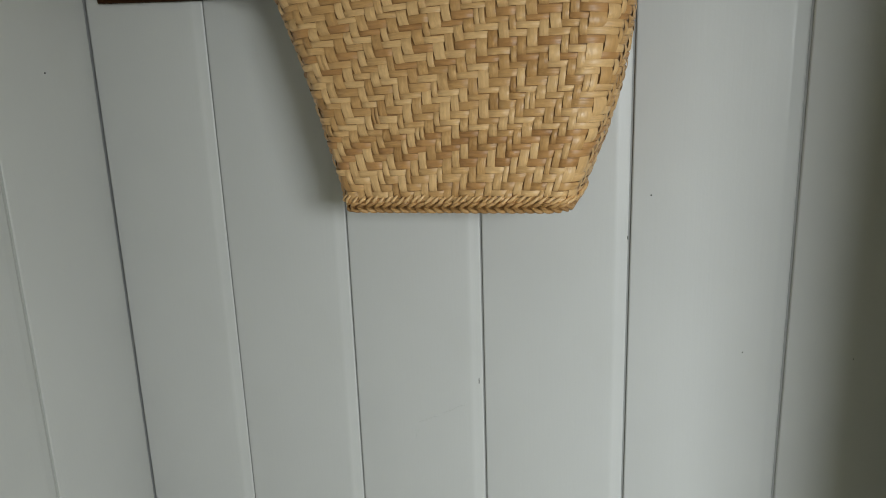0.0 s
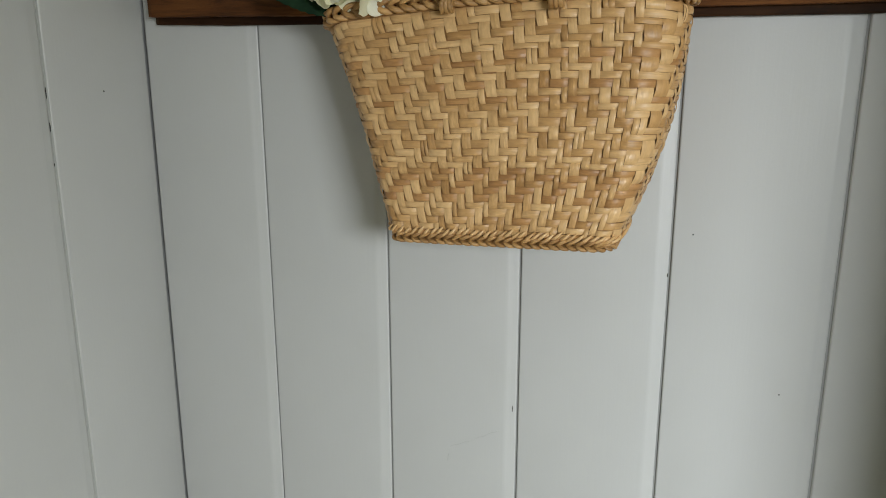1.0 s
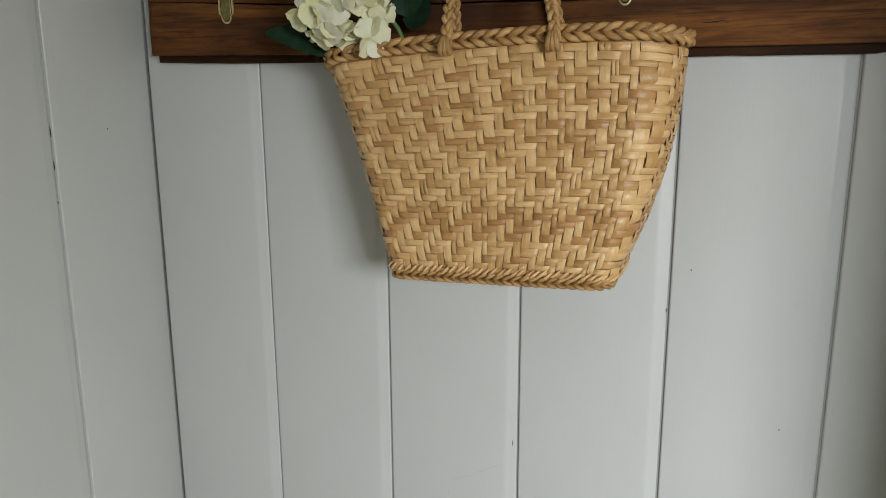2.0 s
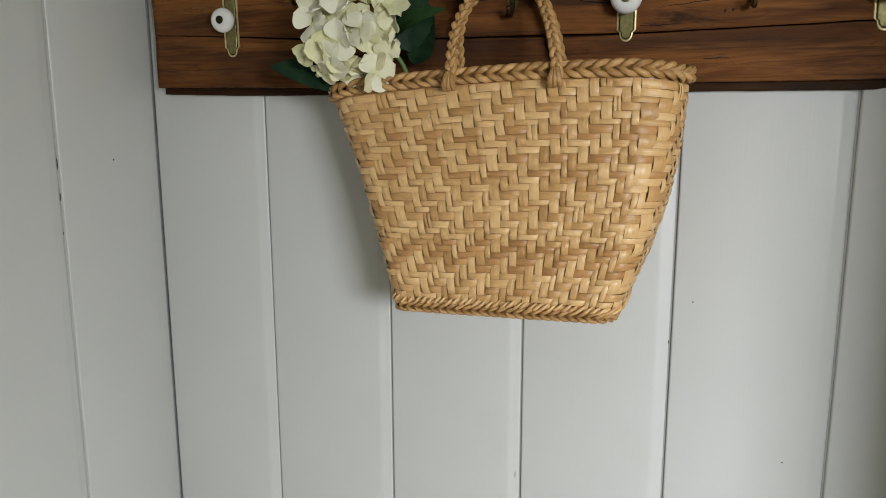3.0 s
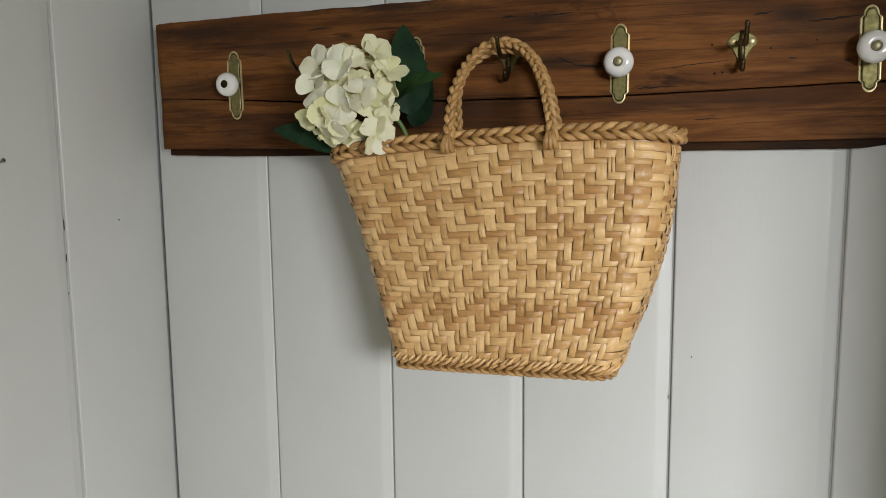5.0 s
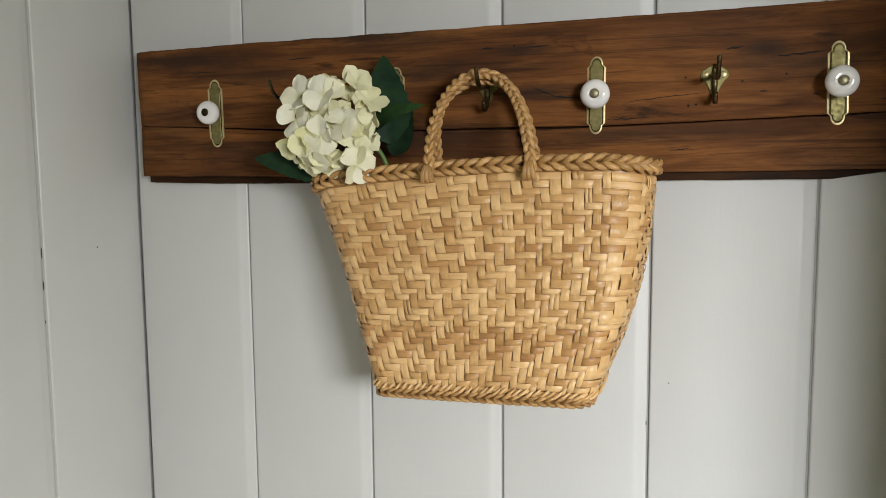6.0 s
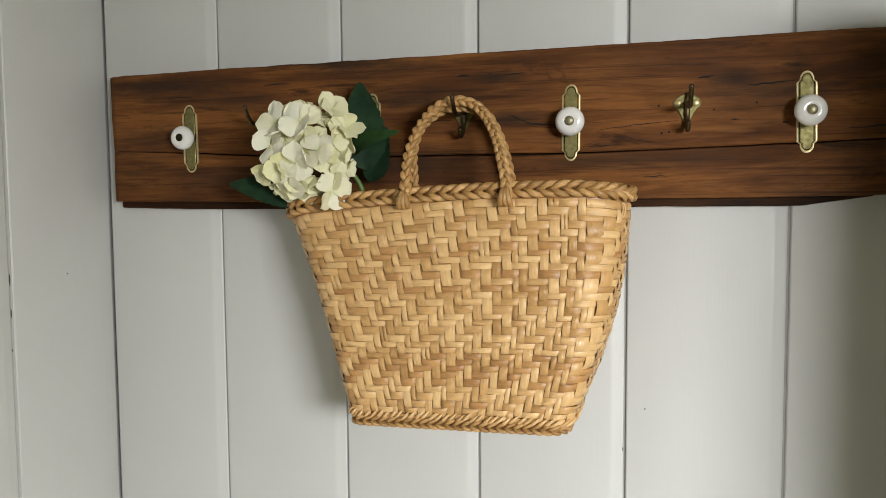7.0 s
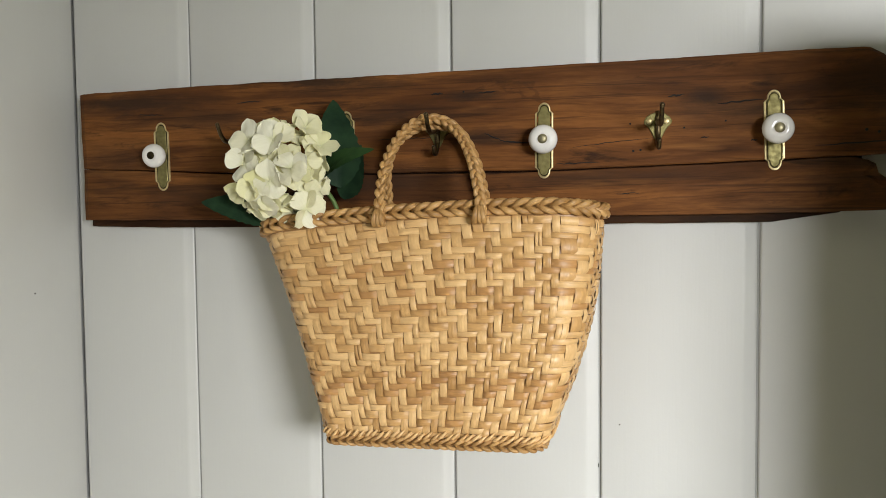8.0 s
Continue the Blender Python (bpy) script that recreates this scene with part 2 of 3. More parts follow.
PAINT = make_paint("board_paint", (0.589, 0.584, 0.573))
CREAM_PAINT = make_paint("cream_paint", (0.37, 0.36, 0.27), 0.6)
# grey of the strips in the joints, darker than the board paint
JOINT = make_plain("joint_grey", (0.33, 0.33, 0.325), 0.9)
JOINT_FILLED = make_plain("joint_filled", (0.52, 0.52, 0.505), 0.8)
CEILING_PAINT = make_paint("ceiling_paint", (0.58, 0.575, 0.42), 0.6)
FLOOR_BEIGE = make_plain("floor_beige", (0.42, 0.405, 0.31), 0.6)
WOOD = make_old_wood("reclaimed_wood", 1.02, 0.0)
WOOD_LOW = make_old_wood("reclaimed_wood_low", 0.90, 5.3)
# tone cut to a fifth: holds the shade under the planks
WOOD_BACK_SHADED = make_old_wood("backing_wood_shaded", 0.20, 9.1)
STRAW = make_straw("straw_light", (0.745, 0.473, 0.218), (0.54, 0.300, 0.112))
STRAW_MID = make_straw("straw_mid", (0.60, 0.345, 0.137), (0.41, 0.212, 0.071))
STRAW_BROWN = make_straw("straw_brown", (0.520, 0.272, 0.100), (0.37, 0.178, 0.060))
STRAW_ROPE = make_straw("straw_plait", (0.58, 0.330, 0.125), (0.35, 0.178, 0.056), 0.75)
# darker straw behind the weave, for the shade in its gaps
STRAW_GAP_SHADE = make_straw("straw_gap_shade", (0.40, 0.210, 0.080), (0.29, 0.145, 0.050))
BRASS = make_metal("aged_brass", (0.25, 0.215, 0.085), (0.17, 0.145, 0.055), 0.40, 0.65)
BRASS_RIM = make_metal("bright_brass", (0.86, 0.72, 0.42), (0.62, 0.49, 0.24), 0.28, 0.75)
CAP_BRASS = make_metal("worn_brass", (0.40, 0.355, 0.23), (0.27, 0.235, 0.14), 0.36, 0.7)
# near-black brass for the line inside the plate rim and one knob centre
BRASS_DARK = make_metal("brass_near_black", (0.060, 0.048, 0.022), (0.03, 0.025, 0.012), 0.45)
IRON = make_metal("hook_bronze", (0.16, 0.115, 0.06), (0.07, 0.05, 0.028), 0.33)
STEEL = make_metal("nail_steel", (0.30, 0.29, 0.28), (0.12, 0.11, 0.10), 0.4)
CERAMIC = make_plain("white_porcelain", (0.80, 0.77, 0.75), 0.12, 0.6)
DARK = make_plain("dark_speck", (0.05, 0.045, 0.04), 0.8)
HOLE = make_plain("worm_hole", (0.008, 0.006, 0.005), 0.9)
PETAL = make_petal("petal_cream", (0.97, 0.950, 0.82), (0.95, 0.915, 0.70))
PETAL_GREEN = make_petal("petal_greenish", (0.95, 0.92, 0.70), (0.89, 0.865, 0.54))
LEAF = make_leaf("leaf_dark", 1.0)
LEAF_PALE = make_leaf("leaf_mid", 1.6)
STEM = make_plain("stem_green", (0.12, 0.20, 0.05), 0.5)
BEAD = make_plain("floret_bead", (0.74, 0.72, 0.48), 0.5)


# ---- room ----
def structure(name, bm, material, label, category="wall"):
    return tagged(part(name, bm, material), label, category, kind="structure")


def build_shell():
    bm = bmesh.new()
    box(bm, -0.12, ROOM_X + 0.12, 0.020, 0.12, 0, ROOM_Z)
    north = structure("wall_north", bm, PAINT, "pale grey painted wall of wide tongue-and-groove boards")
    bm = bmesh.new()
    box(bm, -0.12, -0.020, ROOM_Y - 0.1, 0.020, 0, ROOM_Z)
    west = structure("wall_west", bm, PAINT, "pale grey painted side wall of wide upright boards")
    bm = bmesh.new()
    y0, y1 = ROOM_Y - 0.10, ROOM_Y
    box(bm, -0.02, WIN_X0, y0, y1, 0, ROOM_Z)
    box(bm, WIN_X1, ROOM_X + 0.12, y0, y1, 0, ROOM_Z)
    box(bm, WIN_X0, WIN_X1, y0, y1, 0, WIN_Z0)
    box(bm, WIN_X0, WIN_X1, y0, y1, WIN_Z1, ROOM_Z)
    structure("wall_south", bm, CREAM_PAINT, "plain cream painted wall with a window opening")
    bm = bmesh.new()
    box(bm, ROOM_X, ROOM_X + 0.12, ROOM_Y, 0.020, 0, ROOM_Z)
    structure("wall_east", bm, CREAM_PAINT, "plain cream painted wall closing the room")
    # added panel, out of view: casts the shadow on the right of the boards
    bm = bmesh.new()
    box(bm, 1.172, ROOM_X, -0.41, -0.35, 0, 1.77)
    structure("light_blocker", bm, CREAM_PAINT, "added unseen half-height cream panel that shades the right of the board wall")
    bm = bmesh.new()
    box(bm, -0.12, ROOM_X + 0.12, ROOM_Y - 0.12, 0.12, ROOM_Z, ROOM_Z + 0.1)
    structure("ceiling", bm, CEILING_PAINT, "plain off-white painted ceiling", "ceiling")
    bm = bmesh.new()
    box(bm, -0.12, ROOM_X + 0.12, ROOM_Y - 0.12, 0.12, -0.1, 0.0)
    structure("floor", bm, FLOOR_BEIGE, "plain pale beige floor", "floor")
    return north, west


def board_mesh(width, height, chamfered=True, deep=0.0042, low=0.0070):
    """An upright board; local x across, y = 0 its face (front is -y), one arris with a wide soft chamfer, closed joints."""
    ch = 0.018
    prof = [(-0.0006, low), (0.0014, low), (0.0018, min(0.0016, low)), (0.0027, 0.0005), (0.0042, 0.0)]
    if chamfered:
        prof += [(width - ch - 0.004, 0.0), (width - ch, 0.0001), (width - ch + 0.0022, deep * 0.2), (width - 0.005, deep * 0.9),
                 (width - 0.0019, deep), (width - 0.0016, low), (width + 0.0004, low)]
    else:
        prof += [(width - 0.0026, 0.0), (width - 0.0014, 0.0004), (width - 0.0008, 0.0012), (width - 0.0006, low), (width + 0.0006, low)]
    verts, faces = [], []
    rows = 30
    for r in range(rows + 1):
        for x, y in prof:
            z = height * r / rows
            verts.append((x, y + 0.0005 * noise.noise((x * 9 + width * 50, z * 2.3, y)), z))
    m = len(prof)
    for r in range(rows):
        for k in range(m - 1):
            a = r * m + k
            faces.append((a, a + 1, a + 1 + m, a + m))
    mesh = bpy.data.meshes.new("board")
    mesh.from_pydata(verts, [], faces)
    mesh.materials.append(PAINT)
    for p in mesh.polygons:
        p.use_smooth = True
    return mesh


GROOVES = [0.0, 0.196, 0.3945, 0.596, 0.7995, 1.0035, 1.2055, 1.408, 1.61, 1.812, 2.014, 2.216, ROOM_X]


def build_boards(north, west):
    for a, b in zip(GROOVES, GROOVES[1:]):
        ob = new("board", board_mesh(b - a, ROOM_Z))
        ob.location = (a, 0, 0)
        ob.parent = north
        if a > 0:
            bm = bmesh.new()
            box(bm, a - 0.0017, a + 0.0016, 0.0046, 0.0068, 0, ROOM_Z)
            part("joint", bm, JOINT, north)
    y = -0.0006
    wide = board_mesh(0.2035, ROOM_Z, True, 0.0020, 0.0028)
    first = board_mesh(0.2045, ROOM_Z, False, 0.0, 0.0028)
    while y > ROOM_Y + 0.05:
        data = first if y > -0.1 else wide
        step = 0.2045 if y > -0.1 else 0.2035
        ob = new("board", data)
        # turned so that its face looks along +x; the chamfer lies on the side towards the corner
        ob.matrix_world = Matrix(((0, -1, 0, 0), (1, 0, 0, y - step), (0, 0, 1, 0), (0, 0, 0, 1)))
        ob.parent = west
        y -= step
        bm = bmesh.new()
        box(bm, -0.0030, -0.0016, y - 0.0020, y + 0.0018, 0, ROOM_Z)
        part("joint", bm, JOINT_FILLED, west)


north, west = build_shell()


def build_window():
    thing = new("window_1")
    thing.location = ((WIN_X0 + WIN_X1) / 2, ROOM_Y, WIN_Z0)
    tagged(thing, "plain white painted window frame in the wall opening", "window", kind="structure")
    w, h, t = (WIN_X1 - WIN_X0) / 2, WIN_Z1 - WIN_Z0, 0.03
    for box_args in ((-w, -w + t, -0.04, 0.0, 0, h), (w - t, w, -0.04, 0.0, 0, h), (-w + t, w - t, -0.04, 0.0, 0, t), (-w + t, w - t, -0.04, 0.0, h - t, h)):
        bm = bmesh.new()
        vs = box(bm, *box_args)
        bmesh.ops.bevel(bm, geom=bm.edges[:], offset=0.003, segments=2, affect="EDGES")
        part("window_frame", bm, CEILING_PAINT, thing)


build_window()


# ---- coat rack ----
def plank(name, x0, tops, bottoms, left, right, y0, y1, material, parent, label, seed, nx=150, nv=14):
    """A worn board. tops / bottoms: heights at even steps along it; left / right: the ends' x from bottom to top."""
    def at(table, s):
        f = s * (len(table) - 1)
        i = min(int(f), len(table) - 2)
        return table[i] + (table[i + 1] - table[i]) * (f - i)

    verts, faces, ring = [], [], []
    depth = y1 - y0
    # around the section: back bottom, up the front with rounded arrises, back top
    sect = [(0.0, 1.0)] + [(0.0, 0.25), (0.0, 0.06), (0.012, 0.0)] + [(v / nv, 0.0) for v in range(1, nv)] + [(0.988, 0.0), (1.0, 0.06), (1.0, 0.25), (1.0, 1.0)]
    for i in range(nx + 1):
        s = i / nx
        for v, d in sect:
            xa, xb = at(left, v), at(right, v)
            end = min(s, 1 - s) * (xb - xa)
            x = xa + (xb - xa) * s
            zb, zt = at(bottoms, s), at(tops, s)
            z = zb + (zt - zb) * v
            edge = 0.0011 * noise.noise((x * 23, seed, v * 3)) + 0.0006 * noise.noise((x * 90, seed + 4, v))
            if v < 0.02 or v > 0.98:
                z += edge * 0.8
            y = y0 + depth * d + 0.0009 * noise.noise((x * 6, seed, z * 45)) + (0.003 * (1 - end / 0.003) if end < 0.003 and d < 0.1 else 0)
            verts.append((x, y, z))
    m = len(sect)
    for i in range(nx):
        for k in range(m - 1):
            a = i * m + k
            faces.append((a, a + m, a + m + 1, a + 1))
        faces.append((i * m + m - 1, (i + 1) * m + m - 1, (i + 1) * m, i * m))
    for i in (0, nx):
        faces.append(tuple(i * m + k for k in range(m)))
    bm = bmesh.new()
    vs = [bm.verts.new(v) for v in verts]
    for f in faces:
        bm.faces.new([vs[k] for k in f])
    return part(name, bm, material, parent, label)


def outline(half_w, half_h):
    """Stepped plate with rounded ends: right-hand half from the bottom up, then mirrored."""
    cap = half_w * 0.68
    sh = half_h - half_w * 1.05
    pts = []
    for k in range(9):
        a = -math.pi / 2 + k * math.pi / 2 / 8
        pts.append((cap * math.cos(a), -sh - half_w * 0.22 + math.sin(a) * (half_h - sh - half_w * 0.22)))
    pts += [(cap * 1.02, -sh - half_w * 0.12), (half_w * 0.86, -sh + half_w * 0.02), (half_w, -sh + half_w * 0.16)]
    pts += [(x, -z) for x, z in reversed(pts)]
    pts += [(-x, z) for x, z in reversed(pts) if abs(x) > 1e-6]
    return pts


def lathe(profile, sides=28):
    """A body turned round the y axis; profile rows of (radius, y)."""
    verts, faces = [], []
    for r, y in profile:
        for k in range(sides):
            a = 2 * math.pi * k / sides
            verts.append((r * math.cos(a), y, r * math.sin(a)))
    for i in range(len(profile) - 1):
        for k in range(sides):
            a, b = i * sides + k, i * sides + (k + 1) % sides
            faces.append((a, a + sides, b + sides, b))
    faces.append(tuple(range(sides)))
    faces.append(tuple(range(len(profile) * sides - 1, (len(profile) - 1) * sides - 1, -1)))
    return verts, faces


def ring_stack(levels):
    """Closed body from equal outlines at stepped depths: rows of (points, y)."""
    verts, faces = [], []
    m = len(levels[0][0])
    for pts, y in levels:
        verts += [(x, y, z) for x, z in pts]
    for i in range(len(levels) - 1):
        for k in range(m):
            a, b = i * m + k, i * m + (k + 1) % m
            faces.append((a, b, b + m, a + m))
    faces.append(tuple(range(m)))
    faces.append(tuple(range(len(levels) * m - 1, (len(levels) - 1) * m - 1, -1)))
    return verts, faces


def solid(name, data, material, parent, label="", smooth=True, place=None):
    bm = bmesh.new()
    vs = [bm.verts.new(v) for v in data[0]]
    for f in data[1]:
        bm.faces.new([vs[k] for k in f])
    ob = part(name, bm, material, parent, label, smooth)
    if place is not None:
        ob.location = place
    return ob


RACK_Y = -0.036


def knob_hook(rack, x, z, lean=0.0, cap=None):
    w, h = 0.0122, 0.050
    plate = solid("backplate", ring_stack([(outline(w, h), 0.0), (outline(w, h), -0.0012), (outline(w - 0.0006, h - 0.0006), -0.0024),
                                           (outline(w - 0.0022, h - 0.0022), -0.0026), (outline(w - 0.0030, h - 0.0030), -0.0012)]),
                  BRASS_RIM, rack, "long aged brass backplate with a raised rim", False, (x, RACK_Y + 0.001, z))
    plate.rotation_euler = (0, radians(lean), 0)
    solid("dark_groove", ring_stack([(outline(w - 0.0031, h - 0.0031), -0.0008), (outline(w - 0.0031, h - 0.0031), -0.0014)]), BRASS_DARK, plate, "", False)
    solid("panel", ring_stack([(outline(w - 0.0044, h - 0.0046), -0.0010), (outline(w - 0.0044, h - 0.0046), -0.0019), (outline(w - 0.0050, h - 0.0052), -0.0023)]),
          BRASS, plate, "olive antique brass panel", False)
    solid("neck", lathe([(0.0085, -0.002), (0.0080, -0.006), (0.0062, -0.010), (0.0070, -0.015)]), BRASS, plate)
    prof = []
    for k in range(13):
        a = math.pi * k / 12
        prof.append((0.0075 + (0.0113 if cap is None else 0.0098) * math.sin(a) ** 0.9, -0.0225 + 0.0098 * math.cos(a)))
    prof.append((0.0055, -0.0310))
    solid("knob", lathe(prof, 36), CERAMIC, plate, "round white glazed porcelain knob")
    # leftmost knob: a flat near-black disc stands for the shade in its hole
    recess = cap is not None
    solid("knob_centre", lathe([(0.0058, -0.0300), (0.0056, -0.0314), (0.0040, -0.0316), (0.0010, -0.0316)] if recess else [(0.0060, -0.0300), (0.0062, -0.0325), (0.0054, -0.0340), (0.0034, -0.0350), (0.001, -0.0353)], 20), cap or CAP_BRASS, plate, "domed brass screw cap; a flat dark disc where the knob has an open hole")
    return plate


def coat_hook(rack, x, z):
    half = [(0.0035, 0.0145), (0.0090, 0.0125), (0.0145, 0.0088), (0.0175, 0.0035), (0.0166, -0.0005), (0.0120, -0.0048), (0.0082, -0.0110), (0.0052, -0.0175), (0.0022, -0.0220)]
    pts = half + [(-px, pz) for px, pz in reversed(half)]
    small = [(px * 0.93, pz * 0.93) for px, pz in pts]
    plate = solid("hook_plate", ring_stack([(pts, 0.0), (pts, -0.0016), (small, -0.0026)]), BRASS, rack,
                  "pointed brass hook plate with two screws", False, (x, RACK_Y + 0.001, z))
    up = smooth_path([(0, -0.001, 0.002), (0, -0.018, 0.0), (0, -0.036, -0.004), (0, -0.052, -0.005), (0, -0.064, 0.002), (0, -0.073, 0.014)], 6)
    n = len(up)
    solid("prong", tube(up, 0.0032, 10, 1.0, (1, 0, 0), [1.25 - 0.45 * i / n for i in range(n)]), IRON, plate, "dark bronze upper prong")
    solid("prong_tip", lathe([(0.0006, 0.0), (0.0024, -0.0010), (0.0031, -0.0026), (0.0024, -0.0042), (0.0006, -0.0050)], 14), IRON, plate, "", True, (0, -0.0710, 0.0145))
    solid("spine", tube([(0, -0.0030, 0.016), (0, -0.0042, 0.008), (0, -0.0048, -0.008), (0, -0.0050, -0.020)], 0.0034, 10, 0.8, (0, 1, 0), [0.6, 1.0, 1.05, 0.9]), IRON, plate, "dark bronze spine")
    low = smooth_path([(0, -0.001, -0.006), (0, -0.006, -0.020), (0, -0.014, -0.030), (0, -0.024, -0.031), (0, -0.030, -0.022)], 6)
    n = len(low)
    solid("prong", tube(low, 0.0030, 10, 1.0, (1, 0, 0), [1.2 - 0.35 * i / n for i in range(n)]), IRON, plate, "dark bronze lower prong")
    for sx in (-0.0105, 0.0105):
        solid("screw", lathe([(0.0042, -0.0022), (0.0042, -0.0030), (0.0034, -0.0038), (0.0010, -0.0041)], 16), BRASS_RIM, plate, "bright round screw head", True, (sx, 0, 0.003))
    return plate


def build_rack():
    rack = new("coat_rack")
    tagged(rack, "rough reclaimed wooden plank coat rack with brass hooks and porcelain knobs", "coat rack")
    crack = [1.6265, 1.6225, 1.618, 1.6135, 1.611, 1.610, 1.6105, 1.609, 1.611, 1.6135, 1.616, 1.619, 1.623]
    top = [1.738, 1.740, 1.742, 1.743, 1.744, 1.745, 1.746, 1.747, 1.748, 1.749, 1.7505, 1.752, 1.752]
    bottom = [1.550, 1.549, 1.5485, 1.548, 1.548, 1.5485, 1.549, 1.5495, 1.550, 1.550, 1.551, 1.5525, 1.555]
    gap = [0.0002, 0.0004, 0.0006, 0.0006, 0.0008, 0.0010, 0.0014, 0.0016, 0.0018, 0.0020, 0.0022, 0.0026, 0.0032]
    plank("upper_board", 0, top, [c + g for c, g in zip(crack, gap)], [0.0365, 0.036, 0.035, 0.0345, 0.034, 0.034],
          [1.216, 1.212, 1.206, 1.211, 1.203, 1.197, 1.192, 1.185, 1.172, 1.154, 1.148, 1.140, 1.121], RACK_Y, -0.016, WOOD, rack,
          "weathered brown plank with a chipped corner", 3.0)
    plank("lower_board", 0, [c - g for c, g in zip(crack, gap)], bottom, [0.037, 0.0365, 0.0365, 0.037],
          [1.186, 1.180, 1.182, 1.168, 1.153, 1.147, 1.137, 1.131, 1.119, 1.125, 1.132, 1.124, 1.106], RACK_Y, -0.016, WOOD_LOW, rack,
          "weathered brown plank strip with a jagged broken end", 11.0)
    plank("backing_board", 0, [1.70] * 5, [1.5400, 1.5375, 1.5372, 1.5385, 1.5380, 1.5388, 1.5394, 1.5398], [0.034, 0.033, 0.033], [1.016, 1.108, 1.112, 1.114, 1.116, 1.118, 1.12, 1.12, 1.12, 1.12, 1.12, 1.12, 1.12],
          -0.016, -0.0005, WOOD_BACK_SHADED, rack, "backing board against the wall, darkened for the shade under the planks", 21.0)
    for x, z, lean in ((0.1695, 1.642, -0.8), (0.4540, 1.648, 0.0), (0.7275, 1.6495, 0.3), (1.0125, 1.6545, -1.2)):
        knob_hook(rack, x, z, lean, BRASS_DARK if x < 0.2 else None)
    for x, z in ((0.297, 1.662), (0.584, 1.666), (0.8725, 1.667)):
        coat_hook(rack, x, z)
    for x, z, r in ((0.842, 1.633, 0.0016), (0.851, 1.634, 0.0015), (0.905, 1.661, 0.0013), (0.838, 1.668, 0.0012), (0.955, 1.668, 0.0012),
                    (1.118, 1.652, 0.0018), (1.132, 1.649, 0.0016), (0.62, 1.718, 0.0014)):
        solid("worm_hole", lathe([(r, 0.0), (r, -0.0009), (r * 0.7, -0.0011)], 10), HOLE, rack, "", True, (x, RACK_Y, z))
    rnd = random.Random(8)
    for x0, z0, x1, z1, r in ((0.500, 1.657, 0.590, 1.658, 0.0006), (0.648, 1.662, 0.672, 1.651, 0.0010), (0.668, 1.651, 0.705, 1.647, 0.0011), (0.945, 1.690, 1.000, 1.693, 0.0011),
                              (0.742, 1.6185, 0.800, 1.619, 0.0007), (0.765, 1.640, 0.868, 1.650, 0.0005), (0.885, 1.701, 0.905, 1.703, 0.0013), (1.060, 1.634, 1.170, 1.640, 0.0009),
                              (0.135, 1.705, 0.175, 1.702, 0.0008), (0.290, 1.716, 0.330, 1.717, 0.0009), (0.575, 1.716, 0.592, 1.717, 0.0014), (0.640, 1.716, 0.668, 1.717, 0.0010),
                              (0.820, 1.578, 0.850, 1.579, 0.0007), (0.985, 1.643, 0.993, 1.643, 0.0010), (0.925, 1.6475, 0.935, 1.648, 0.0008)):
        line = []
        for i in range(11):
            f = i / 10
            line.append((x0 + (x1 - x0) * f, RACK_Y - 0.0002, z0 + (z1 - z0) * f + rnd.uniform(-0.0008, 0.0008)))
        t = tube(line, r, 6, 0.7, (0, 1, 0), [0.25 + 0.75 * math.sin(math.pi * min(1.0, i / 10 + 0.04)) for i in range(11)])
        raw("crack", t[0], t[1], HOLE, rack)
    return rack


build_rack()


# ---- basket ----
H = 0.279
COLS, ROWS = 84, 32


def section(p, v):
    """Point and outward normal of the basket's wall; p: 0..1 round it from the front's middle towards +x, v: 0 base .. 1 rim."""
    vv = max(0.0, min(1.06, v))
    a = 0.1325 + 0.0885 * vv ** 0.80
    b = 0.064 - 0.009 * vv
    d_side = p % 1.0 < 0.5
    r = 0.018 + (0.010 if d_side else 0.026) * vv
    yc = 0.004 * vv + 0.010 * vv * vv
    sx, sy, arc = a - r, b - r, r * math.pi / 2
    # the strands stay on their faces, so that the columns fan out from the base
    u, flip = p % 1.0, 1
    if u > 0.5:
        u, flip = 1.0 - u, -1
    face, end = sx + arc / 2, arc + 2 * sy
    if u < 0.19:
        d = face * u / 0.19
    elif u < 0.31:
        d = face + end * (u - 0.19) / 0.12
    else:
        d = face + end + face * (u - 0.31) / 0.19
    belly = 0.006 * math.sin(math.pi * min(1.0, vv))
    if d < sx:
        x, y, nx, ny = d, -b, 0, -1
    elif d < sx + arc:
        t = (d - sx) / r
        x, y, nx, ny = sx + r * math.sin(t), -sy - r * math.cos(t), math.sin(t), -math.cos(t)
    elif d < sx + arc + 2 * sy:
        x, y, nx, ny = a, -sy + d - sx - arc, 1, 0
    elif d < sx + 2 * arc + 2 * sy:
        t = (d - sx - arc - 2 * sy) / r
        x, y, nx, ny = sx + r * math.cos(t), sy + r * math.sin(t), math.cos(t), math.sin(t)
    else:
        x, y, nx, ny = sx - (d - sx - 2 * arc - 2 * sy), b, 0, 1
    if d_side:
        # this end bulges out between its two corners
        pinch = 0.026 * min(1.0, vv) ** 0.6 * max(0.0, x / a)
        x -= pinch * (y / b) ** 2
        if nx > 0.3:
            ny += 2 * pinch * y / b ** 2 * nx
            k = math.hypot(nx, ny)
            nx, ny = nx / k, ny / k
    if ny < -0.3:
        y -= belly * (1 - (x / a) ** 2)
    wob = 0.0018 * noise.noise((x * 18, y * 18, vv * 4.0))
    x, y = x + nx * wob, y + ny * wob
    lean = 0.008 * math.sin(math.pi * min(1.0, vv)) - 0.013 * vv * vv
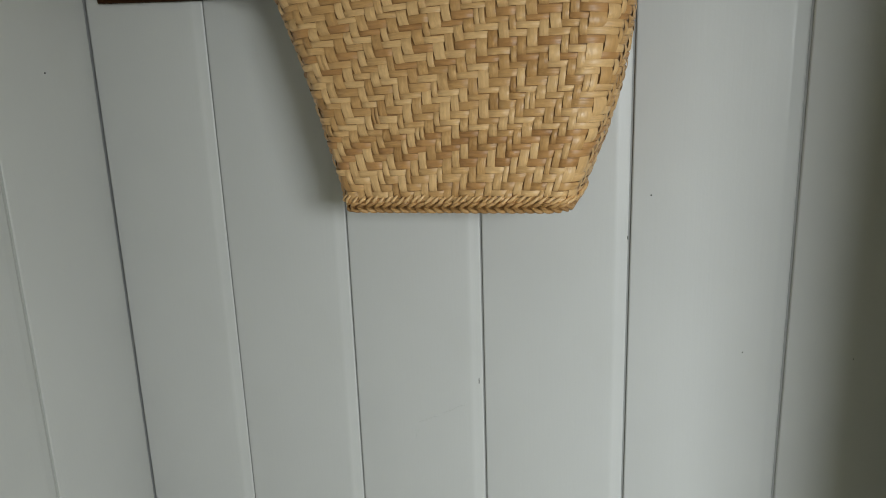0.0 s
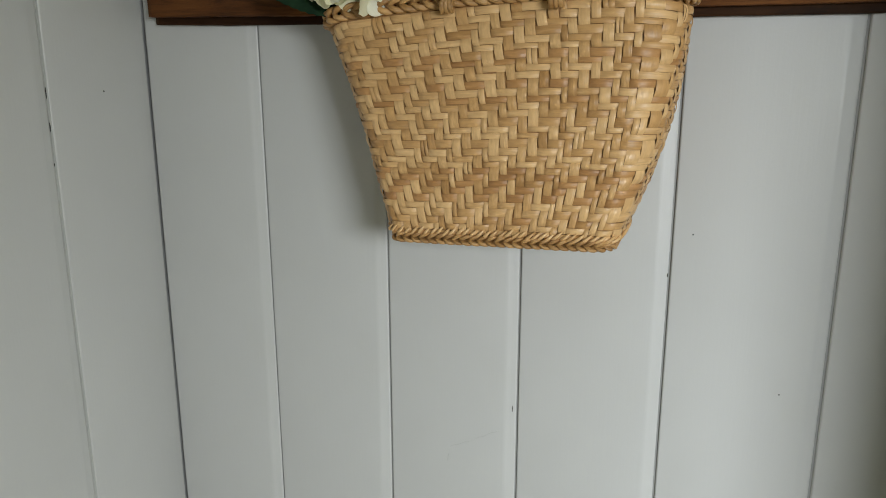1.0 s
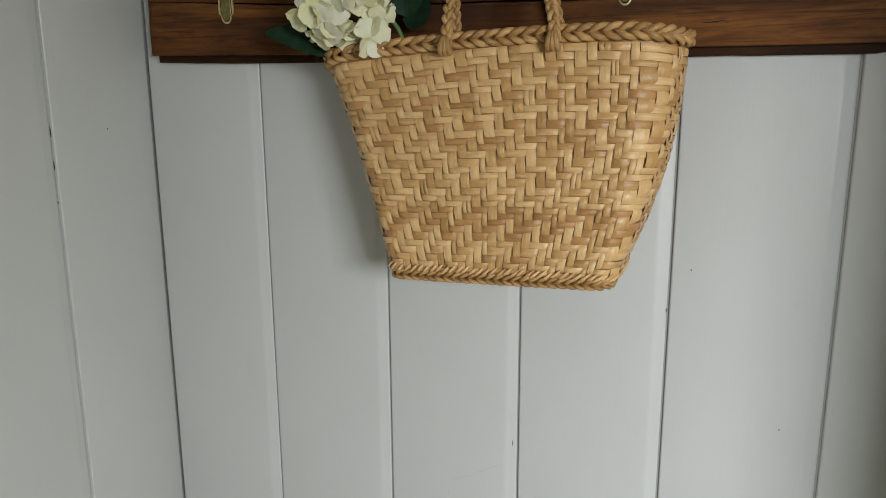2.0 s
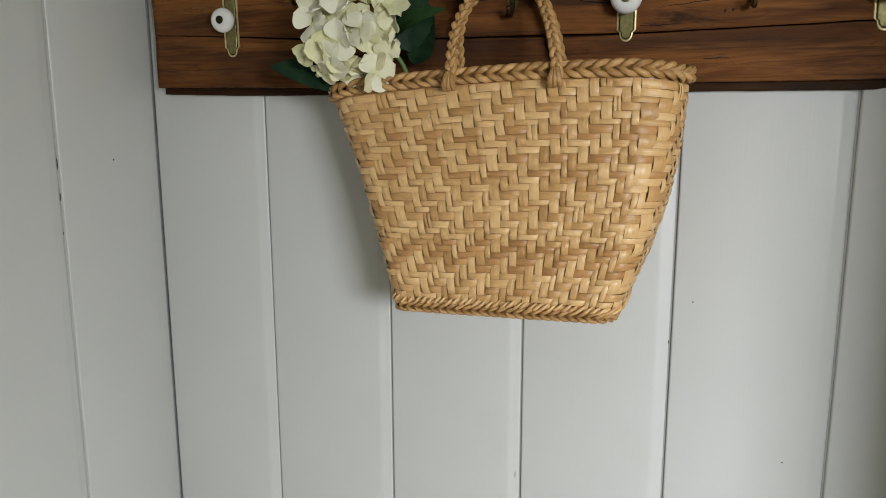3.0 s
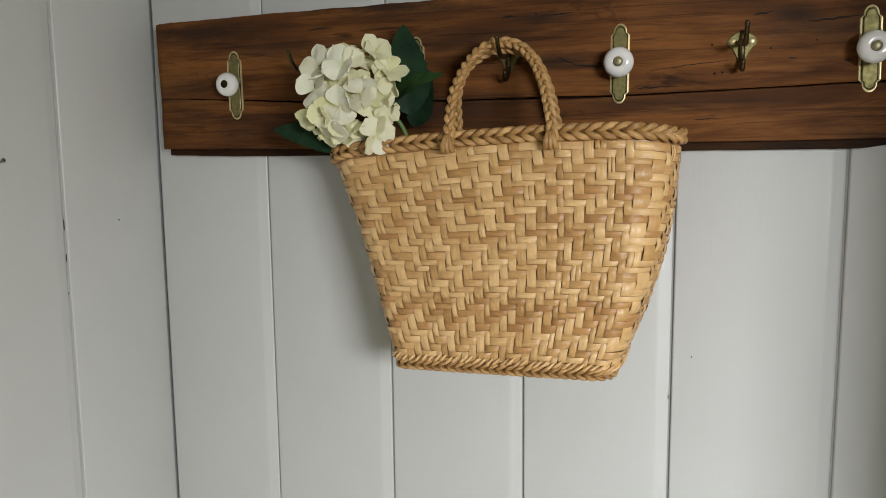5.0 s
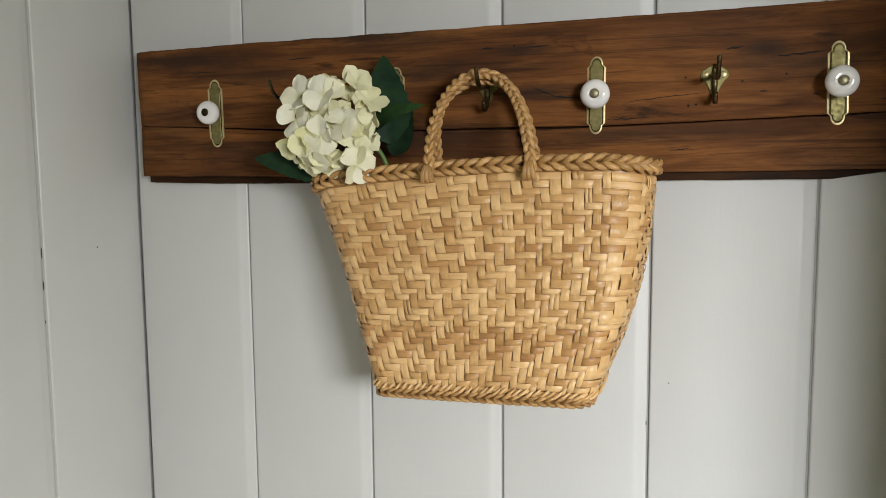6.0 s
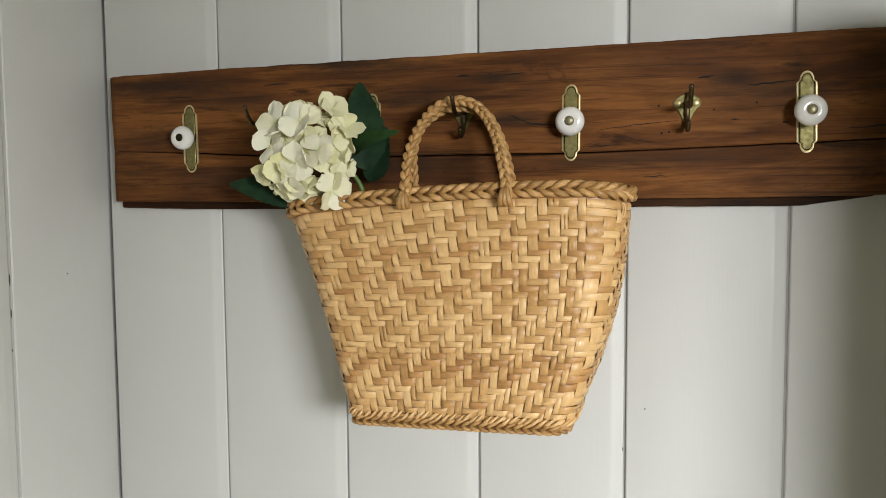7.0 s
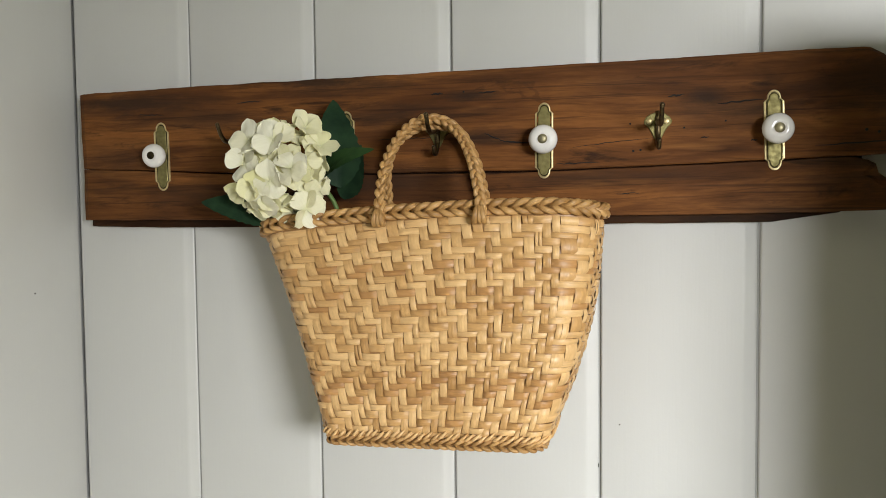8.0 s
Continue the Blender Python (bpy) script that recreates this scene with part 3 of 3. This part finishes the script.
    sag = 0.006 * max(0.0, nx) ** 1.5
    return Vector((x * flip + lean, y + yc, vv * H + (0.024 * x * flip - 0.145 * x * x - sag) * vv * vv)), Vector((nx * flip, ny, 0.0))


def braid(path, radius_b, radius_n, pitch, strand_w, strand_t, closed=False, strands=3):
    """A flat plait along path, rows of (point, normal, binormal, run)."""
    verts, faces, uvs = [], [], []
    sides = 8
    n = len(path)
    for k in range(strands):
        base = len(verts)
        line = []
        for pt, nor, bi, run in path:
            ph = 2 * math.pi * (run / pitch + k / strands)
            line.append(pt + bi * (radius_b * math.sin(ph)) + nor * (radius_n * math.sin(2 * ph)))
        for i in range(n):
            nx = (i + 1) % n if closed else min(i + 1, n - 1)
            pv = (i - 1) % n if closed else max(i - 1, 0)
            tan = (line[nx] - line[pv]).normalized()
            nor = path[i][1]
            side = tan.cross(nor).normalized()
            out = side.cross(tan).normalized()
            fray = 1.0 + 0.16 * noise.noise((path[i][3] * 60, k * 7.0, pitch * 90))
            for s in range(sides):
                a = 2 * math.pi * s / sides
                verts.append(line[i] + side * (math.cos(a) * strand_w * fray) + out * (math.sin(a) * strand_t * fray))
                uvs.append((path[i][3], 0.004 * s))
        for i in range(n if closed else n - 1):
            for s in range(sides):
                a, b = base + i * sides + s, base + i * sides + (s + 1) % sides
                j = base + ((i + 1) % n) * sides
                faces.append((a, b, j + (s + 1) % sides, j + s))
        if not closed:
            faces.append(tuple(base + s for s in range(sides)))
            faces.append(tuple(base + (n - 1) * sides + s for s in range(sides - 1, -1, -1)))
    return verts, faces, uvs


def ring_path(v, out, lift, steps):
    pts, run = [], 0.0
    last = None
    for i in range(steps):
        p, nor = section(i / steps, v)
        p = p + nor * out + Vector((0, 0, lift))
        if last is not None:
            run += (p - last).length
        last = p
        pts.append([p, nor, Vector((0, 0, 1)), run])
    total = run + (pts[0][0] - last).length
    return pts, total


def build_basket():
    basket = new("basket")
    tagged(basket, "woven golden straw basket hanging by plaited handles from a hook", "basket")
    rnd = random.Random(5)
    # uneven strand widths
    cw = [1.0 + rnd.uniform(-0.30, 0.30) for _ in range(COLS)]
    for c in (14, 15, 68, 69):
        cw[c] = 1.35
    ce = [0.0]
    for w in cw:
        ce.append(ce[-1] + w)
    ce = [c / ce[-1] for c in ce]
    rh = [1.0 + rnd.uniform(-0.22, 0.22) for _ in range(ROWS)]
    re_ = [0.0]
    for w in rh:
        re_.append(re_[-1] + w)
    re_ = [0.035 + 0.945 * c / re_[-1] for c in re_]

    def col_at(f):
        i = math.floor(f)
        w = i // COLS
        i -= w * COLS
        return w + ce[i] + (ce[i + 1] - ce[i]) * (f - math.floor(f))

    def row_at(f):
        f = max(0.0, min(ROWS - 0.001, f))
        i = int(f)
        return re_[i] + (re_[i + 1] - re_[i]) * (f - i)

    def piece(c0, c1, r0, r1, along_row, flat=1.0):
        """A bowed strand between these columns and rows."""
        na, nb = 6, 3
        verts, uvs, faces = [], [], []
        high = 0.0029 + rnd.uniform(-0.0006, 0.0007)
        tilt = rnd.uniform(-0.09, 0.09)
        skew = rnd.uniform(-0.0004, 0.0004)
        for i in range(na + 1):
            s = i / na
            for j in range(nb + 1):
                t = j / nb
                if along_row:
                    c, r = c0 + (c1 - c0) * s, r0 + (r1 - r0) * t + tilt * (s - 0.5)
                else:
                    c, r = c0 + (c1 - c0) * t + tilt * (s - 0.5), r0 + (r1 - r0) * s
                p = col_at(c)
                v = row_at(r) + 0.004 * math.sin(p * 19 + v_phase)
                pos, nor = section(p, v)
                bow = 1 - abs(2 * s - 1) ** 2.2
                lift = high * flat * bow - 0.0013 * flat + 0.0009 * (1 - (2 * t - 1) ** 2) + skew * (2 * t - 1)
                verts.append(pos + nor * lift)
                uvs.append((s * 0.02, t * 0.009))
        for i in range(na):
            for j in range(nb):
                a = i * (nb + 1) + j
                q = (a, a + nb + 1, a + nb + 2, a + 1)
                faces.append(q if along_row else q[::-1])
        return verts, faces, uvs

    v_phase = 0.7
    brown = {5: 2, 6: 2, 7: 2, 8: 2, 9: 2, 13: 1, 16: 1, 19: 2, 21: 2, 24: 2, 25: 2, 28: 1, 29: 1}
    row_tone = [brown.get(j, 1 if rnd.random() < 0.12 else 0) for j in range(ROWS)]
    tones = (STRAW, STRAW_MID, STRAW_BROWN)
    rest = {0: ([], [], []), 1: ([], [], []), 2: ([], [], [])}

    def put(data, tone, near):
        if near:
            raw("strand", data[0], data[1], tones[tone], basket, uvs=data[2])
        else:
            vs, fs, us = rest[tone]
            k = len(vs)
            vs.extend(data[0])
            us.extend(data[2])
            fs.extend(tuple(i + k for i in f) for f in data[1])

    for j in range(-1, ROWS):
        for i in range(COLS):
            centre = i if i < COLS / 2 else i - COLS
            near = -9 <= centre <= 9
            flat, pad = (1.0, 0.0) if abs(centre) < 14 else (0.85, 0.04)
            e = rnd.uniform(-0.12, 0.16)
            if j >= 0 and (i - j) % 4 == 0:
                tone = row_tone[j]
                if rnd.random() < 0.16:
                    tone = min(2, tone + 1)
                elif tone == 2 and rnd.random() < 0.22:
                    tone = 1
                put(piece(i - 0.10 - e - 2 * pad, i + 2.10 + e + 2 * pad, j + 0.05 - pad + rnd.uniform(-0.05, 0.06), j + 0.95 + pad + rnd.uniform(-0.06, 0.05), True, flat), tone, near)
            if (i - j) % 4 == 3:
                tone = 0 if rnd.random() < 0.74 else 1
                r0, r1 = max(0, j), min(ROWS, j + 2)
                if rnd.random() < 0.05:
                    # a split strand
                    put(piece(i + 0.05, i + 0.46, r0 - 0.12, r1 + 0.12, False), tone, False)
                    put(piece(i + 0.50, i + 0.95, r0 - 0.12, r1 + 0.12, False), tone, False)
                else:
                    put(piece(i + 0.05 - pad + rnd.uniform(-0.03, 0.05), i + 0.95 + pad + rnd.uniform(-0.05, 0.03), r0 - 0.10 - e, r1 + 0.10 + e, False, flat), tone, near)
    for tone, label in ((0, "pale golden straw weave"), (1, "golden straw weave"), (2, "brown straw weave")):
        vs, fs, us = rest[tone]
        tagged(raw("weave", vs, fs, tones[tone], basket, label, uvs=us), kind="stuff")
    # inner wall and base, coloured dark as the shade between the strands
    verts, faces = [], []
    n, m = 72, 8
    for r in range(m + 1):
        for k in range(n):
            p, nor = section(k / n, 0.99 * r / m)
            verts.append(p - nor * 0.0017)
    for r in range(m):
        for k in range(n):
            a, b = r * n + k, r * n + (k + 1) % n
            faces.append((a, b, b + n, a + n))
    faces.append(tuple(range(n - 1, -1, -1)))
    raw("lining", verts, faces, STRAW_GAP_SHADE, basket, "inner straw shell, coloured dark for the shade between strands")
    # plaited rim and foot, one mesh for each strand
    def plait(name, data, strands, material, label):
        vs, fs, us = data
        nv, nf = len(vs) // strands, len(fs) // strands
        first = None
        for k in range(strands):
            faces = [tuple(i - k * nv for i in f) for f in fs[k * nf:(k + 1) * nf]]
            ob = raw(name if first is None else "strand", vs[k * nv:(k + 1) * nv], faces, material, basket if first is None else first, label if first is None else "", uvs=us[k * nv:(k + 1) * nv])
            first = first or ob

    path, total = ring_path(1.0, 0.0015, 0.0050, 1000)
    pitch = total / 17
    plait("rim_plait", braid(path, 0.0066, 0.0042, pitch, 0.0037, 0.0030, True, 4), 4, STRAW_ROPE, "thick plaited straw rim")
    path, total = ring_path(0.0, 0.0012, 0.0048, 1100)
    pitch = total / 18
    plait("foot_plait", braid(path, 0.0047, 0.0034, pitch, 0.0023, 0.0021, True, 4), 4, STRAW_ROPE, "plaited straw foot edge")
    # slanted stitches that bind the weave to the foot
    count = 84
    for k in range(count):
        u0, h0 = (k + rnd.uniform(-0.15, 0.15)) / count, rnd.uniform(-0.005, 0.005)
        line = []
        for i in range(6):
            f = i / 5
            pos, nor = section(u0 + 0.0165 * f, 0.032 + h0 + 0.036 * f ** 1.3)
            line.append(pos + nor * (0.0006 + 0.0036 * math.sin(math.pi * f)))
        t = tube(line, 0.0018, 7, 0.8, section(u0, 0.05)[1], [0.6, 1.0, 1.15, 1.1, 0.9, 0.5])
        raw("stitch", t[0], t[1], STRAW, basket, uvs=[(0.003 * (i // 7), 0.004 * (i % 7)) for i in range(len(t[0]))])

    # handles
    def handle(points, label):
        pts = smooth_path(points, 26)
        rows, run = [], 0.0
        for i, p in enumerate(pts):
            tan = (pts[min(i + 1, len(pts) - 1)] - pts[max(i - 1, 0)]).normalized()
            nor = Vector((0, -1, 0.15))
            nor = (nor - tan * nor.dot(tan)).normalized()
            bi = tan.cross(nor).normalized()
            if i:
                run += (p - pts[i - 1]).length
            rows.append((p, nor, bi, run))
        vs, fs, us = braid(rows, 0.0041, 0.0030, 0.040, 0.0032, 0.0025)
        return raw("handle", vs, fs, STRAW_ROPE, basket, label, uvs=us)

    handle([(-0.0549, -0.0565, 0.268), (-0.0549, -0.0572, 0.2795), (-0.0545, -0.0532, 0.3035), (-0.0545, -0.0362, 0.3345), (-0.0478, -0.0129, 0.3664), (-0.0354, 0.0117, 0.3915),
            (-0.0138, 0.0278, 0.4035), (0.012, 0.0281, 0.3975), (0.0333, 0.0132, 0.3783), (0.0519, -0.0139, 0.3478), (0.0633, -0.0373, 0.3165),
            (0.0690, -0.0499, 0.2953), (0.0702, -0.0549, 0.2793), (0.0702, -0.0555, 0.268)], "plaited straw handle looped over the hook")
    handle([(-0.0810, 0.0560, 0.268), (-0.0810, 0.0559, 0.2841), (-0.0800, 0.0530, 0.311), (-0.0775, 0.0483, 0.3438), (-0.0615, 0.0432, 0.3760), (-0.0270, 0.0406, 0.3960),
            (0.008, 0.0400, 0.394), (0.0275, 0.0460, 0.3815), (0.0425, 0.0480, 0.352), (0.0505, 0.0520, 0.320), (0.0535, 0.0560, 0.295), (0.054, 0.0560, 0.268)], "rear plaited straw handle")
    # splayed ends of the front handle, tucked under the rim
    for fx in (-0.055, 0.070):
        for dx in (-0.0054, -0.0004, 0.0050):
            q = smooth_path([(fx + dx * 0.35, -0.0600, H + 0.008), (fx + dx * 0.7, -0.0640, H + 0.001), (fx + dx * 1.0, -0.0640, H - 0.007), (fx + dx * 1.1, -0.0590, H - 0.012)], 5)
            t = tube([Vector(a) for a in q], 0.0034, 8, 0.7, (0, 1, 0), [0.9 + 0.12 * math.sin(math.pi * i / 15) for i in range(len(q))])
            raw("handle_end", t[0], t[1], STRAW_ROPE, basket, uvs=[(0.001 * (i // 8), 0.004 * (i % 8)) for i in range(len(t[0]))])
    basket.matrix_world = pose(0.603, -0.112, 1.275, 0, -1.5, -2.9)
    return basket


build_basket()


# ---- hydrangea ----
def petal_mesh(k, material):
    """A broad obovate petal along +x with a soft fold, a waved margin and a faint tip."""
    rnd = random.Random(40 + k)
    verts, faces = [], []
    nl, nw = 14, 8
    wid, length = 0.0140 + rnd.uniform(-0.0012, 0.0016), 0.0258 + rnd.uniform(-0.002, 0.0022)
    fold, curl, wave, phase = rnd.uniform(-0.25, 0.45), rnd.uniform(-0.60, 0.55), rnd.uniform(0.0008, 0.0026), rnd.uniform(0, 6.28)
    for i in range(nl + 1):
        s = 1 - (1 - i / nl) ** 1.9
        if s < 0.58:
            w = 0.10 + 0.90 * math.sin(math.pi / 2 * s / 0.58) ** 0.95
        else:
            w = max(0.004, 1 - ((s - 0.58) / 0.42) ** 2.1) ** 0.5
        w *= wid
        for j in range(nw + 1):
            t = 2 * j / nw - 1
            x = length * (s - 0.07 * t * t * s + 0.010 * s ** 8 * (1 - abs(t)))
            z = fold * w * abs(t) + curl * length * s * s * 0.5 + wave * math.sin(phase + 7 * s + 2.5 * t) * abs(t) * s
            verts.append((x, w * t, z + 0.0010 * noise.noise((s * 4 + k * 9, t * 3, k))))
    for i in range(nl):
        for j in range(nw):
            a = i * (nw + 1) + j
            faces.append((a, a + nw + 1, a + nw + 2, a + 1))
    # underside, a sheet 0.3 mm below
    n = len(verts)
    verts += [(x, y, z - 0.0003) for x, y, z in verts]
    faces += [tuple(i + n for i in reversed(f)) for f in faces]
    mesh = bpy.data.meshes.new("petal")
    mesh.from_pydata(verts, [], faces)
    mesh.materials.append(material)
    for p in mesh.polygons:
        p.use_smooth = True
    return mesh


def leaf(plant, base, tip, facing, width, bend, material=LEAF):
    base, tip = Vector(base), Vector(tip)
    along = tip - base
    length = along.length
    along.normalize()
    nor = Vector(facing)
    nor = (nor - along * nor.dot(along)).normalized()
    side = along.cross(nor)
    verts, faces = [], []
    nl, nw = 22, 8
    for i in range(nl + 1):
        s = i / nl
        w = width * (math.sin(math.pi * min(1, s ** 0.8)) ** 0.8) * (1 + 0.09 * (i % 2) * (s > 0.2)) + 0.0008
        for j in range(nw + 1):
            t = 2 * j / nw - 1
            vein = 0.0012 * math.cos(s * 50 - abs(t) * 9) * (1 - s)
            p = base + along * (length * s - 0.010 * abs(t) * math.sin(math.pi * s)) + side * (w * t) + nor * (bend * math.sin(math.pi * s * 0.9) * 0.02 + 0.16 * w * abs(t) + vein * abs(t))
            verts.append(p)
    for i in range(nl):
        for j in range(nw):
            a = i * (nw + 1) + j
            faces.append((a, a + 1, a + nw + 2, a + nw + 1))
    n = len(verts)
    verts += [p - nor * 0.0005 for p in verts]
    faces += [tuple(i + n for i in reversed(f)) for f in faces]
    return raw("leaf", verts, faces, material, plant)


def build_hydrangea():
    plant = new("hydrangea")
    tagged(plant, "cream white hydrangea bloom with dark green leaves standing in the basket", "flower")
    rnd = random.Random(21)
    petals = [petal_mesh(k, PETAL) for k in range(8)]
    green = [petal_mesh(k + 20, PETAL_GREEN) for k in range(6)]
    centre = Vector((0.4060, -0.141, 1.6105))
    plant.location = (0.0, 0.0, 0.0)
    bead = bpy.data.meshes.new("bead")
    bm = bmesh.new()
    bmesh.ops.create_uvsphere(bm, u_segments=10, v_segments=6, radius=0.0019)
    bm.to_mesh(bead)
    bm.free()
    bead.materials.append(BEAD)
    # open florets that face the room: across, up, turn in degrees, greenish or not
    front = [(0.0035, -0.014, 12, 0), (0.029, 0.001, 48, 0), (0.035, -0.049, 28, 0), (-0.013, -0.041, 8, 0), (0.006, 0.036, 35, 0),
             (-0.034, 0.008, 62, 0), (0.034, 0.053, 20, 1), (0.052, 0.030, 70, 1), (-0.044, -0.022, 40, 1), (-0.030, 0.037, 15, 0),
             (-0.020, -0.018, 75, 1)]
    R = Vector((0.058, 0.050, 0.066))
    spots = []
    for dx, dz, turn, pale in front:
        q = min(0.95, (dx / R.x) ** 2 + (dz / R.z) ** 2)
        spots.append((Vector((dx, -R.y * math.sqrt(1 - q) - (0.0 if pale else 0.004), dz)), 1.0 - 0.12 * pale, radians(turn), pale))
    for k in range(46):
        zz = 1 - 2 * (k + 0.5) / 46
        a = k * 2.39996 + 0.4
        rr = math.sqrt(1 - zz * zz)
        d = Vector((rr * math.cos(a), zz, rr * math.sin(a)))
        if d.y < 0.5:
            f = rnd.uniform(0.58, 0.84)
            spots.append((Vector((d.x * R.x, d.y * R.y, d.z * R.z)) * f, 0.80, rnd.uniform(0, 6.28), 2))
    toward = Vector((0.35, -0.92, 0.05))
    for off, grow, turn, pale in spots:
        d = Vector((off.x / R.x, off.y / R.y, off.z / R.z)).normalized()
        if pale == 2:
            aim = (d + Vector((rnd.uniform(-0.4, 0.4), rnd.uniform(-0.4, 0.2), rnd.uniform(-0.3, 0.3)))).normalized()
        else:
            aim = (d * 0.75 + toward * 0.4 + Vector((rnd.uniform(-0.35, 0.35), 0, rnd.uniform(-0.3, 0.35)))).normalized()
        rot = aim.to_track_quat("Z", "Y").to_matrix().to_4x4() @ Matrix.Rotation(turn, 4, "Z")
        floret = new("floret", bead)
        floret.parent = plant
        floret.matrix_world = Matrix.Translation(centre + off) @ rot
        scale = rnd.uniform(0.92, 1.08) * grow
        for q in range(4):
            ob = new("petal", rnd.choice(green if pale else petals))
            ob.parent = floret
            tilt = (rnd.uniform(-0.60, 0.35), rnd.uniform(-0.95, 0.15), rnd.uniform(-1.25, 0.1))[pale]
            ob.matrix_basis = Matrix.Rotation(q * math.pi / 2 + rnd.uniform(-0.28, 0.28), 4, "Z") @ Matrix.Rotation(tilt, 4, "Y") @ Matrix.Rotation(rnd.uniform(-0.45, 0.45), 4, "X") @ Matrix.Translation((0.0008, 0, 0.0008 * (q % 2))) @ Matrix.Scale(scale, 4)
    stem = tube(smooth_path([(0.470, -0.100, 1.40), (0.466, -0.100, 1.50), (0.458, -0.095, 1.565), (0.430, -0.105, 1.60), (0.395, -0.130, 1.61)], 6), 0.0030, 8)
    raw("stem", stem[0], stem[1], STEM, plant, "slim green stem")
    leaf(plant, (0.462, -0.088, 1.590), (0.448, -0.070, 1.708), (0.25, -1, 0.05), 0.029, 0.6)
    leaf(plant, (0.440, -0.100, 1.600), (0.523, -0.125, 1.634), (0.05, -0.85, 0.7), 0.016, 0.8, LEAF_PALE)
    leaf(plant, (0.466, -0.085, 1.575), (0.482, -0.060, 1.650), (0.1, -1, 0.0), 0.015, -0.5)
    leaf(plant, (0.395, -0.110, 1.553), (0.284, -0.130, 1.572), (0.0, -0.95, 0.3), 0.020, 0.5)
    return plant


build_hydrangea()


# ---- small marks on the walls ----
def build_marks():
    nail = new("nail")
    tagged(nail, "small bent steel nail standing out of the side wall", "nail")
    nail.location = (0.0, -0.312, 1.533)
    shaft = tube([(-0.004, 0, -0.003), (0.008, -0.001, 0.001), (0.017, -0.003, 0.004)], 0.0011, 8)
    raw("shaft", shaft[0], shaft[1], STEEL, nail)
    head = tube([(0.0165, -0.003, 0.0038), (0.0180, -0.0033, 0.0043)], 0.0024, 12)
    raw("head", head[0], head[1], STEEL, nail)
    for x, z, r in ((0.826, 1.264, 0.0011), (0.951, 1.052, 0.0010), (1.086, 1.052, 0.0008)):
        solid("speck", lathe([(r, 0.0), (r * 0.8, -0.0006), (r * 0.2, -0.0008)], 10), DARK, north, "", True, (x, 0.0, z))
    for x0, z0, x1, z1 in ((0.492, 0.905, 0.528, 0.921), (0.531, 0.923, 0.570, 0.944), (0.488, 0.880, 0.490, 0.893)):
        line = [(x0 + (x1 - x0) * i / 6, -0.0001, z0 + (z1 - z0) * i / 6 + 0.0008 * math.sin(i * 2.1)) for i in range(7)]
        t = tube(line, 0.0005, 6, 0.6, (0, 1, 0), [0.3, 0.8, 1.0, 0.7, 1.0, 0.8, 0.3])
        raw("scratch", t[0], t[1], JOINT_FILLED, north)
    for x, z, r, tall in ((0.5885, 0.980, 0.0006, 9.0), (0.7975, 1.205, 0.0005, 6.0)):
        ob = solid("paint_chip", lathe([(r, 0.0), (r * 0.8, -0.0006), (r * 0.2, -0.0008)], 10), DARK, north, "", True, (x, 0.0030, z))
        ob.scale = (1, 1, tall)
    for y, z, r, tall in ((-0.101, 1.445, 0.0012, 1.0), (-0.2075, 1.447, 0.0006, 14.0), (-0.2075, 1.402, 0.0006, 11.0), (-0.2080, 1.352, 0.0004, 6.0)):
        ob = solid("speck", lathe([(r, 0.0), (r * 0.8, -0.0006), (r * 0.2, -0.0008)], 10), DARK, west, "", True)
        ob.matrix_world = Matrix.Translation((0.0003 if tall == 1.0 else -0.0014, y, z)) @ Matrix.Rotation(math.pi / 2, 4, "Z") @ Matrix.Diagonal((1, 1.5, tall, 1))


build_marks()
build_boards(north, west)
